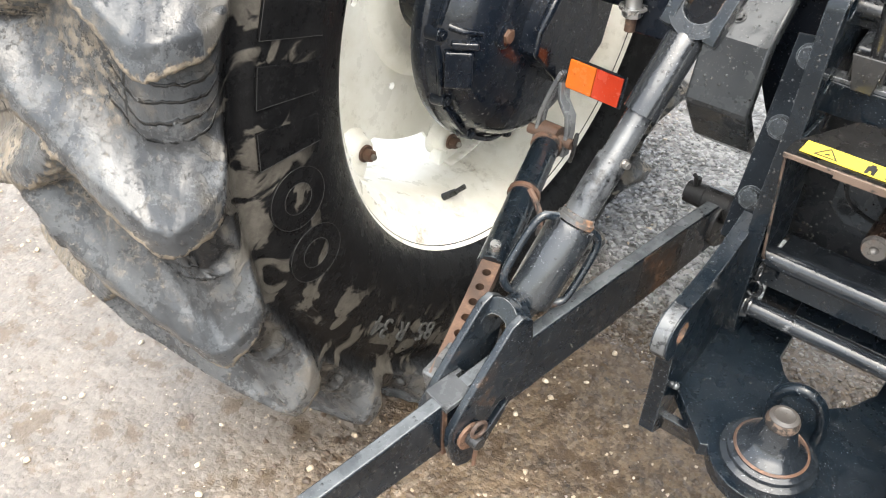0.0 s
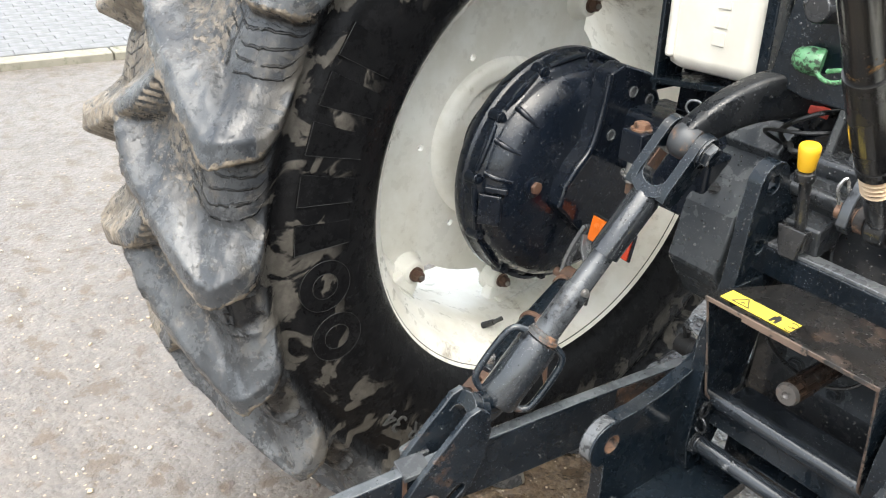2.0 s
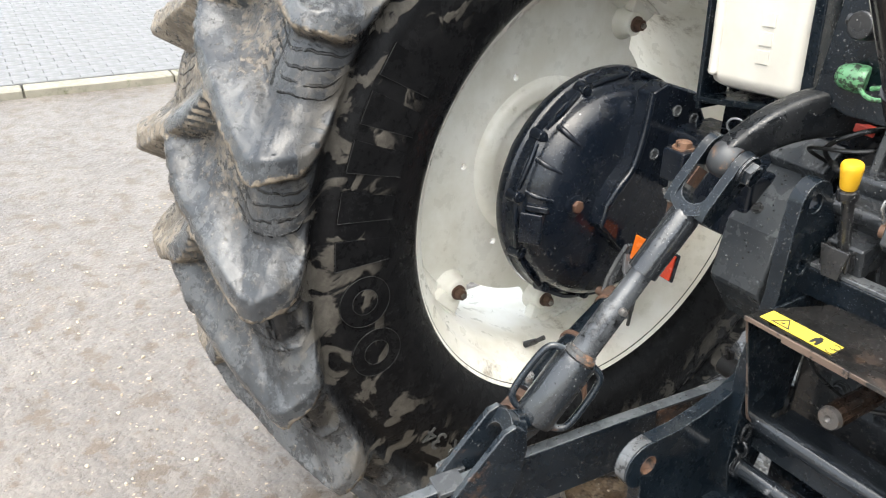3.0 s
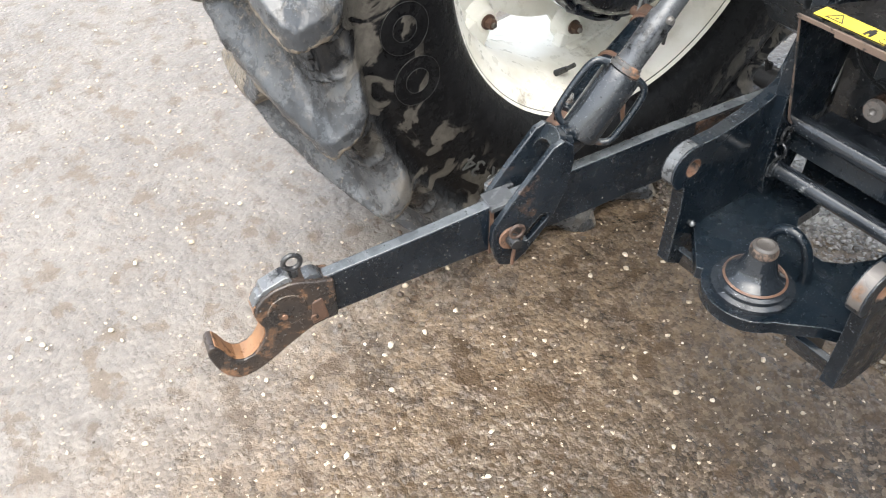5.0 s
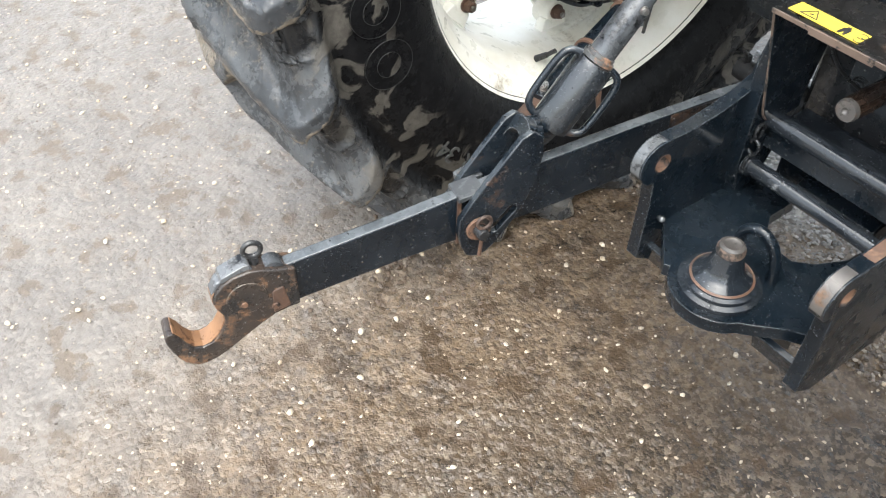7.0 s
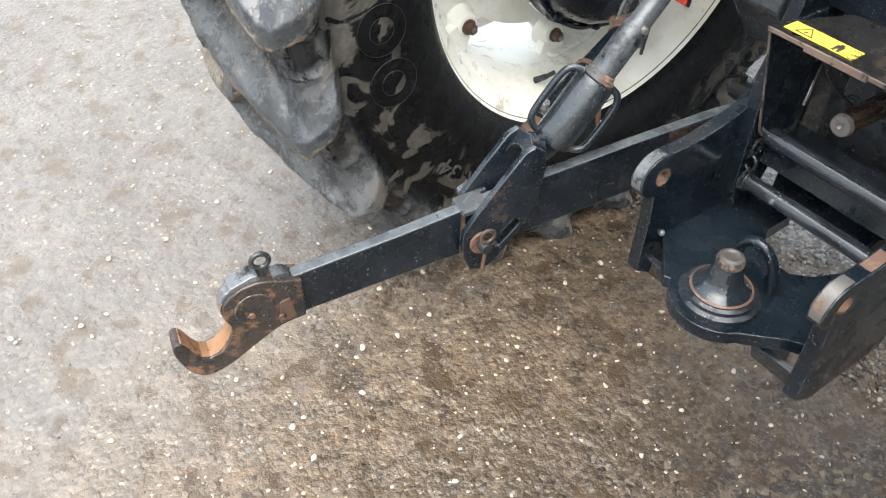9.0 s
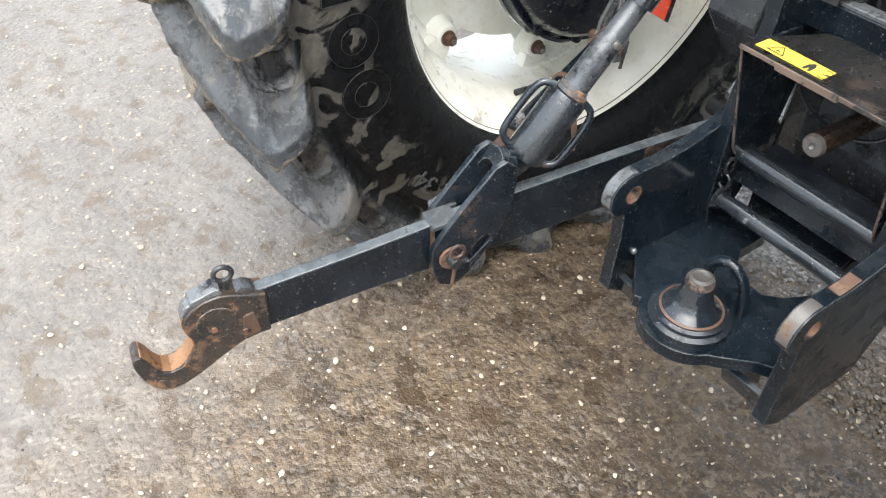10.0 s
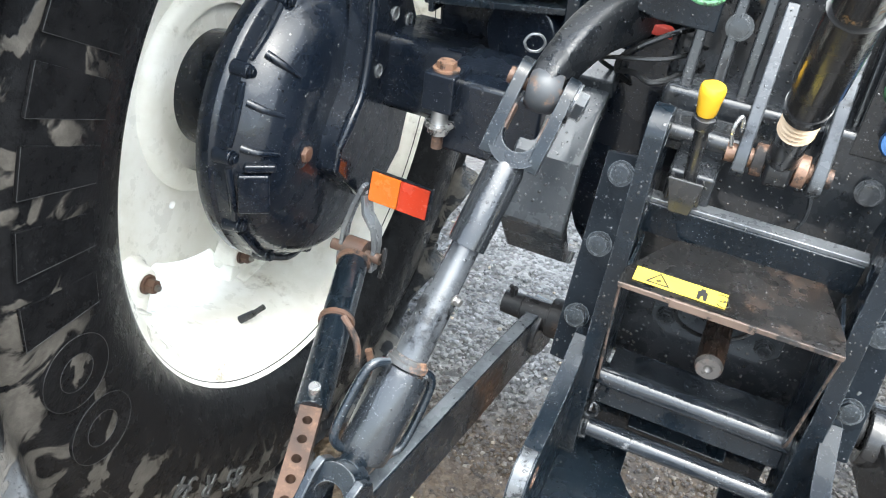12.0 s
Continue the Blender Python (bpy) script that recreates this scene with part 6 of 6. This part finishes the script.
rx = Vector((1, 0.2, 0))
rx = (rx - RD * rx.dot(RD)).normalized()
ry = RD.cross(rx)
ROD = Matrix(((rx.x, ry.x, RD.x, R0.x), (rx.y, ry.y, RD.y, R0.y), (rx.z, ry.z, RD.z, R0.z), (0, 0, 0, 1)))
RL = (R1 - R0).length


def rod_at(a, b, h):
    return ROD @ Vector((a, b, h))


# fork cheeks: drawn in the plane of the link they straddle
CHEEK = ROD @ Matrix(((0, 0, 1, 0), (1, 0, 0, 0), (0, 1, 0, 0), (0, 0, 0, 1)))
FORK = [(-0.317, 0.530), (-0.345, 0.570), (-0.385, 0.622), (-0.425, 0.672), (-0.445, 0.680), (-0.466, 0.665), (-0.470, 0.63), (-0.462, 0.58), (-0.440, 0.524), (-0.412, 0.482), (-0.388, 0.452), (-0.372, 0.438), (-0.352, 0.433), (-0.333, 0.441), (-0.322, 0.465), (-0.315, 0.50)]
for s in (-1, 1):
    bm = bmesh.new()
    plate(bm, FORK, 0.013, HOOK @ Matrix.Translation((0, 0, 0.031 * s)), [slot_of((-0.384, 0.488), (-0.418, 0.524), 0.0085)])
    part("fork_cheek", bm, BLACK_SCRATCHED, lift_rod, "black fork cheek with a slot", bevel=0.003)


def fork_pt(a, z, out):
    return HOOK @ Vector((a, z, out))


NEAR = 1 if fork_pt(0, 0, 1).x > fork_pt(0, 0, 0).x else -1
# rounded crown of the fork, and the neck up to the turnbuckle
crown = fork_pt(-0.449, 0.652, 0)
fy = (fork_pt(-0.455, 0.672, 0) - fork_pt(-0.38, 0.54, 0)).normalized()
fz = lo_.cross(fy)
CROWN = Matrix(((lo_.x, fy.x, fz.x, crown.x), (lo_.y, fy.y, fz.y, crown.y), (lo_.z, fy.z, fz.z, crown.z), (0, 0, 0, 1)))
bm = bmesh.new()
plate(bm, [(0.037, -0.03)] + ring_of((0, -0.008), 0.037, 16, 0, 180) + [(-0.037, -0.03), (-0.025, -0.03)] + ring_of((0, -0.022), 0.024, 14, 180, -180) + [(0.025, -0.03)], 0.034, CROWN)
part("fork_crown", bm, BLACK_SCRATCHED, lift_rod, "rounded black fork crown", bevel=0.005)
bm = bmesh.new()
rod(bm, CROWN @ Vector((0, 0.012, 0)), rod_at(0, 0, 0.20), 0.02, 0.021)
part("fork_neck", bm, BLACK, lift_rod)
bm = bmesh.new()
rod(bm, fork_pt(-0.352, 0.505, -0.05), fork_pt(-0.352, 0.505, 0.05 * 1.0), 0.0125)
rod(bm, fork_pt(-0.352, 0.505, 0.05 * NEAR), fork_pt(-0.352, 0.505, 0.064 * NEAR), 0.0125, 0.0105)
part("fork_pin", bm, GREASY, lift_rod, "black greasy pin", bevel=0.0015)
bm = bmesh.new()
rod(bm, fork_pt(-0.352, 0.505, 0.039 * NEAR), fork_pt(-0.352, 0.505, 0.045 * NEAR), 0.024)
part("washer", bm, RUST_LIGHT, lift_rod, "rusty washer", bevel=0.001)
bm = bmesh.new()
ringc = fork_pt(-0.355, 0.53, 0.056 * NEAR)
pipe(bm, [ringc + (lh * math.cos(a) + Vector((0, 0, 1)) * math.sin(a)) * 0.013 for a in [k * math.pi / 4 for k in range(8)]], 0.0032, 8, 5, True)
rod(bm, fork_pt(-0.352, 0.515, 0.058 * NEAR), fork_pt(-0.348, 0.455, 0.056 * NEAR), 0.0036)
part("lynch_pin", bm, RUST, lift_rod, "rusty linch pin")
bm = bmesh.new()
plate(bm, [(-0.322, -0.026), (-0.372, -0.026), (-0.372, 0.022), (-0.322, 0.022)], 0.01, Matrix(((lh.x, lo_.x, 0, LINK_B.x), (lh.y, lo_.y, 0, LINK_B.y), (-0.123, 0, 1, 0.520), (0, 0, 0, 1))))
plate(bm, [(-0.322, 0.47), (-0.322, 0.565), (-0.385, 0.572), (-0.385, 0.48)], 0.008, HOOK @ Matrix.Translation((0, 0, -0.021 * NEAR)))
part("guide_plate", bm, ROD_GREY, lift_rod, "worn grey guide plate", bevel=0.002)
bm = bmesh.new()
plate(bm, [(-0.3225, 0.455), (-0.3225, 0.562), (-0.33, 0.562), (-0.33, 0.455)], 0.031, HOOK)
part("worn_band", bm, RUST, lift_rod, "rusty worn band")
bm = bmesh.new()
lathe(bm, ((0.015, 0.165), (0.020, 0.185), (0.022, 0.198), (0.034, 0.204), (0.0355, 0.212), (0.0355, 0.326), (0.033, 0.336), (0.022, 0.338)), ROD, seg=36)
part("turnbuckle", bm, TURN, lift_rod, "wet dark grey turnbuckle body")
for s in (-1, 1):
    bm = bmesh.new()
    sv = Vector((0.574, 0.819, 0.0)) * s
    sv = (sv - RD * sv.dot(RD)).normalized()
    base = ROD.translation
    q = lambda out, h: base + RD * h + sv * out
    w = 0.0575
    pipe(bm, [q(0.026, 0.206), q(w * 0.8, 0.212), q(w, 0.232), q(w, 0.30), q(w * 0.86, 0.328), q(0.028, 0.336)], 0.0064, 10)
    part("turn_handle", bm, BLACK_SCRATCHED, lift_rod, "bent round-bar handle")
bm = bmesh.new()
lathe(bm, ((0.02, 0.336), (0.0285, 0.338), (0.0285, 0.345), (0.0252, 0.347), (0.0252, 0.352), (0.022, 0.354)), ROD, seg=28)
part("collar", bm, COLLAR, lift_rod, "grey collar with rust patches")
bm = bmesh.new()
lathe(bm, ((0.0232, 0.34), (0.0228, 0.442), (0.0195, 0.448), (0.0188, 0.53), (0.017, 0.535)), ROD, seg=32)
part("screw_tube", bm, ROD_GREY, lift_rod, "grey screw tube")
put("grease_nipple", hex_bolt(0.0055, 0.01), STEEL, lift_rod, rod_at(0.019, -0.012, 0.445), rx - ry * 0.5)
bm = bmesh.new()
lathe(bm, ((0.0205, 0.512), (0.0255, 0.513), (0.0260, 0.622), (0.022, 0.632)), ROD, seg=40)
part("sleeve", bm, SLEEVE, lift_rod, "shiny wet black sleeve")
for s in (-1, 1):
    bm = bmesh.new()
    outl = [(-0.020, 0.630), (0.020, 0.630), (0.027, 0.655)] + ring_of((0.0, RL), 0.029, 12, 0, 180) + [(-0.027, 0.655)]
    plate(bm, outl, 0.016, CHEEK @ Matrix.Translation((0, 0, 0.0315 * s)), [ring_of((0, RL), 0.012, 12)])
    part("arm_fork_cheek", bm, BLACK, lift_rod, "worn black fork cheek", bevel=0.003)
UPLANE = Matrix(((rx.x, RD.x, ry.x, R0.x), (rx.y, RD.y, ry.y, R0.y), (rx.z, RD.z, ry.z, R0.z), (0, 0, 0, 1)))
bm = bmesh.new()
plate(bm, [(-0.0395, 0.672)] + ring_of((0, 0.664), 0.0393, 18, 180, 180) + [(0.0395, 0.672), (0.0235, 0.674)] + ring_of((0, 0.668), 0.0225, 14, 0, -180) + [(-0.0235, 0.674)], 0.046, UPLANE)
part("arm_fork_crown", bm, BLACK, lift_rod, "rounded black crown of the upper fork", bevel=0.006)
bm = bmesh.new()
plate(bm, [(-0.024, 0.668), (-0.024, 0.70), (-0.021, 0.70), (-0.021, 0.668)], 0.034, UPLANE)
part("rubbed_face", bm, RUST, lift_rod, "rusty rubbed inner face")
bm = bmesh.new()
plate(bm, [(0.024, 0.668), (0.024, 0.70), (0.021, 0.70), (0.021, 0.668)], 0.034, UPLANE)
part("rubbed_face", bm, RUST, lift_rod, "rusty rubbed inner face")
bm = bmesh.new()
rod(bm, rod_at(-0.048, 0, RL), rod_at(0.046, 0, RL), 0.011)
part("arm_pin", bm, RUST, lift_rod, "rusty pin")
put("arm_bolt", hex_bolt(0.020, 0.017), BLACK_SCRATCHED, lift_rod, rod_at(0.0393, 0, RL), rx)

# ---- pickup hitch ----
HEAD = painted("worn_ball_head", (0.035, 0.034, 0.034), (0.07, 0.06, 0.052), (0.25, 0.45), wear=(0.15, 0.09, 0.06), wear_at=(0.52, 0.66), wear_scale=26.0, rain=0.2)
hitch = thing("pickup_hitch", (0, -0.4, 0.45), "black pickup hitch with a ball and two pierced ears", "pickup hitch")
hp = [(-0.155, -0.20), (-0.155, -0.425), (-0.125, -0.455), (-0.08, -0.50)] + ring_of((0.0, -0.462), 0.078, 14, 205, 130) + [(0.08, -0.487), (0.12, -0.445), (0.155, -0.422), (0.155, -0.20), (0.08, -0.20), (0.078, -0.25), (0.055, -0.30), (0.03, -0.325), (-0.01, -0.325), (-0.04, -0.30), (-0.06, -0.27), (-0.062, -0.20)]
bm = bmesh.new()
plate(bm, hp, 0.024, Matrix.Translation((0, 0, 0.543)))
part("hitch_plate", bm, BLACK, hitch, "thick wet black hitch plate with a notch", bevel=0.003)
ear = [(-0.21, 0.56), (-0.25, 0.47), (-0.43, 0.462), (-0.473, 0.49), (-0.470, 0.60), (-0.474, 0.655)] + ring_of((-0.470, 0.693), 0.040, 12, 245, -155) + [(-0.41, 0.733), (-0.35, 0.742), (-0.30, 0.756), (-0.262, 0.772), (-0.235, 0.765), (-0.20, 0.70)]
for s in (-1, 1):
    bm = bmesh.new()
    plate(bm, ear, 0.024, Matrix.Translation((0.167 * s, 0, 0)) @ YZ, [ring_of((-0.463, 0.691), 0.0165, 20)])
    e = part("ear_plate", bm, BLACK, hitch, "black ear plate with a pierced rounded end", bevel=0.003)
    bm = bmesh.new()
    lathe(bm, ((0.0166, -0.0122), (0.0166, 0.0122), (0.0155, 0.0122), (0.0155, -0.0122)), Matrix.Translation((0.167 * s, -0.463, 0.691)) @ pose(0, 0, 0, 0, 90, 0), seg=24, closed=True)
    part("hole_wall", bm, RUST_LIGHT, e, "bare rusty hole")
    bm = bmesh.new()
    rim = ring_of((-0.470, 0.693), 0.0413, 14, 195, -130) + ring_of((-0.470, 0.693), 0.0385, 14, 65, 130)
    plate(bm, rim, 0.0185, Matrix.Translation((0.167 * s, 0, 0)) @ YZ)
    part("worn_rim", bm, RIM_WORN if s > 0 else RIM_SCUFFED, e, "paint worn off the rounded rim")
    if s > 0:
        bm = bmesh.new()
        top_edge = [(-0.451, 0.7312), (-0.41, 0.7343), (-0.382, 0.7383), (-0.382, 0.734), (-0.41, 0.730), (-0.451, 0.727)]
        plate(bm, top_edge, 0.0185, Matrix.Translation((0.167, 0, 0)) @ YZ)
        part("worn_edge", bm, RUST, e, "rust-brown patch on the top edge")
    bm = bmesh.new()
    box(bm, (0.115 * s, -0.438, 0.488), (0.085, 0.012, 0.05), (20, 0, 0))
    box(bm, (0.05 * s, -0.40, 0.47), (0.12, 0.012, 0.05), (20, 0, 18 * s))
    part("gusset", bm, BLACK, hitch, bevel=0.002)
    bm = bmesh.new()
    bmesh.ops.create_uvsphere(bm, u_segments=12, v_segments=8, radius=0.006, matrix=Matrix.Translation((0.153 * s, -0.432, 0.560)))
    part("weld", bm, SILVER, hitch, "bright weld bead")
# cone-shaped ball with stepped base
bm = bmesh.new()
lathe(bm, ((0.064, 0.0), (0.064, 0.008), (0.056, 0.011), (0.056, 0.018), (0.048, 0.021), (0.045, 0.026), (0.036, 0.031), (0.0295, 0.041), (0.0255, 0.055), (0.0222, 0.068), (0.0212, 0.075)), Matrix.Translation((0.0, -0.462, 0.555)), seg=56)
ball = part("ball", bm, BAR, hitch, "black cone-shaped hitch ball with worn top", smooth=30)
bm = bmesh.new()
lathe(bm, ((0.0212, 0.074), (0.0212, 0.081), (0.0188, 0.0865), (0.0135, 0.0885), (0.011, 0.087), (0.004, 0.0865)), Matrix.Translation((0.0, -0.462, 0.555)), seg=40)
part("ball_head", bm, HEAD, ball, "worn ball head with a dished top")
bm = bmesh.new()
lathe(bm, ((0.0213, 0.0725), (0.0219, 0.0745), (0.0218, 0.080), (0.0196, 0.0858), (0.0190, 0.079)), Matrix.Translation((0.0, -0.462, 0.555)), seg=40, closed=True)
part("head_rim", bm, EDGE_RUST, ball, "bright rusty ring round the head")
bm = bmesh.new()
lathe(bm, ((0.047, 0.0205), (0.0495, 0.023), (0.047, 0.0255), (0.044, 0.0235)), Matrix.Translation((0.0, -0.462, 0.555)), seg=48, closed=True)
part("rust_ring", bm, RUST, ball, "rust line")
bm = bmesh.new()
pipe(bm, [(-0.024, -0.405, 0.555), (-0.026, -0.405, 0.60), (-0.018, -0.405, 0.630), (0.004, -0.402, 0.64), (0.027, -0.397, 0.625), (0.039, -0.392, 0.59), (0.041, -0.387, 0.553)], 0.0088, 12)
part("loop_handle", bm, BLACK, hitch, "bent round-bar loop")

# ---- block paving, piece by piece ----
def paver_mesh():
    bm = bmesh.new()
    w, d, h, c = 0.0985, 0.1975, 0.03, 0.004
    lo = [bm.verts.new((x, y, 0)) for x, y in ((-w / 2, -d / 2), (w / 2, -d / 2), (w / 2, d / 2), (-w / 2, d / 2))]
    mi = [bm.verts.new((v.co.x, v.co.y, h - c)) for v in lo]
    hi = [bm.verts.new((v.co.x * (1 - 2 * c / w), v.co.y * (1 - 2 * c / d), h)) for v in lo]
    for a, b in ((lo, mi), (mi, hi)):
        for k in range(4):
            bm.faces.new((a[k], a[(k + 1) % 4], b[(k + 1) % 4], b[k]))
    bm.faces.new(hi)
    me = bpy.data.meshes.new("paver")
    bm.to_mesh(me)
    bm.free()
    return me


pm = paver_mesh()
prng = random.Random(4)
rest = []
count = 0
for i in range(44):
    for j in range(34):
        m = kerb_m @ Matrix.Translation((-0.21 - 0.1 * i, -1.6 + 0.2 * j + (0.1 if i % 2 else 0), 0.02 + prng.uniform(-0.0015, 0.0015))) @ pose(0, 0, 0, prng.uniform(-0.5, 0.5), prng.uniform(-0.5, 0.5), prng.uniform(-0.4, 0.4))
        if 1 <= j < 13 and i < 25 and count < 300:
            ob = link_mesh("paver", pm, PAVER, paving)
            ob.matrix_basis = m
            count += 1
        else:
            rest.append(m)
V, F = [], []
src_v, src_f = [v.co.copy() for v in pm.vertices], [list(f.vertices) for f in pm.polygons]
for k, m in enumerate(rest):
    V += [tuple(m @ v) for v in src_v]
    F += [[i + k * len(src_v) for i in f] for f in src_f]
me = bpy.data.meshes.new("paver_field")
me.from_pydata(V, [], F)
tagged(link_mesh("paver_field", me, PAVER, paving), kind="stuff")
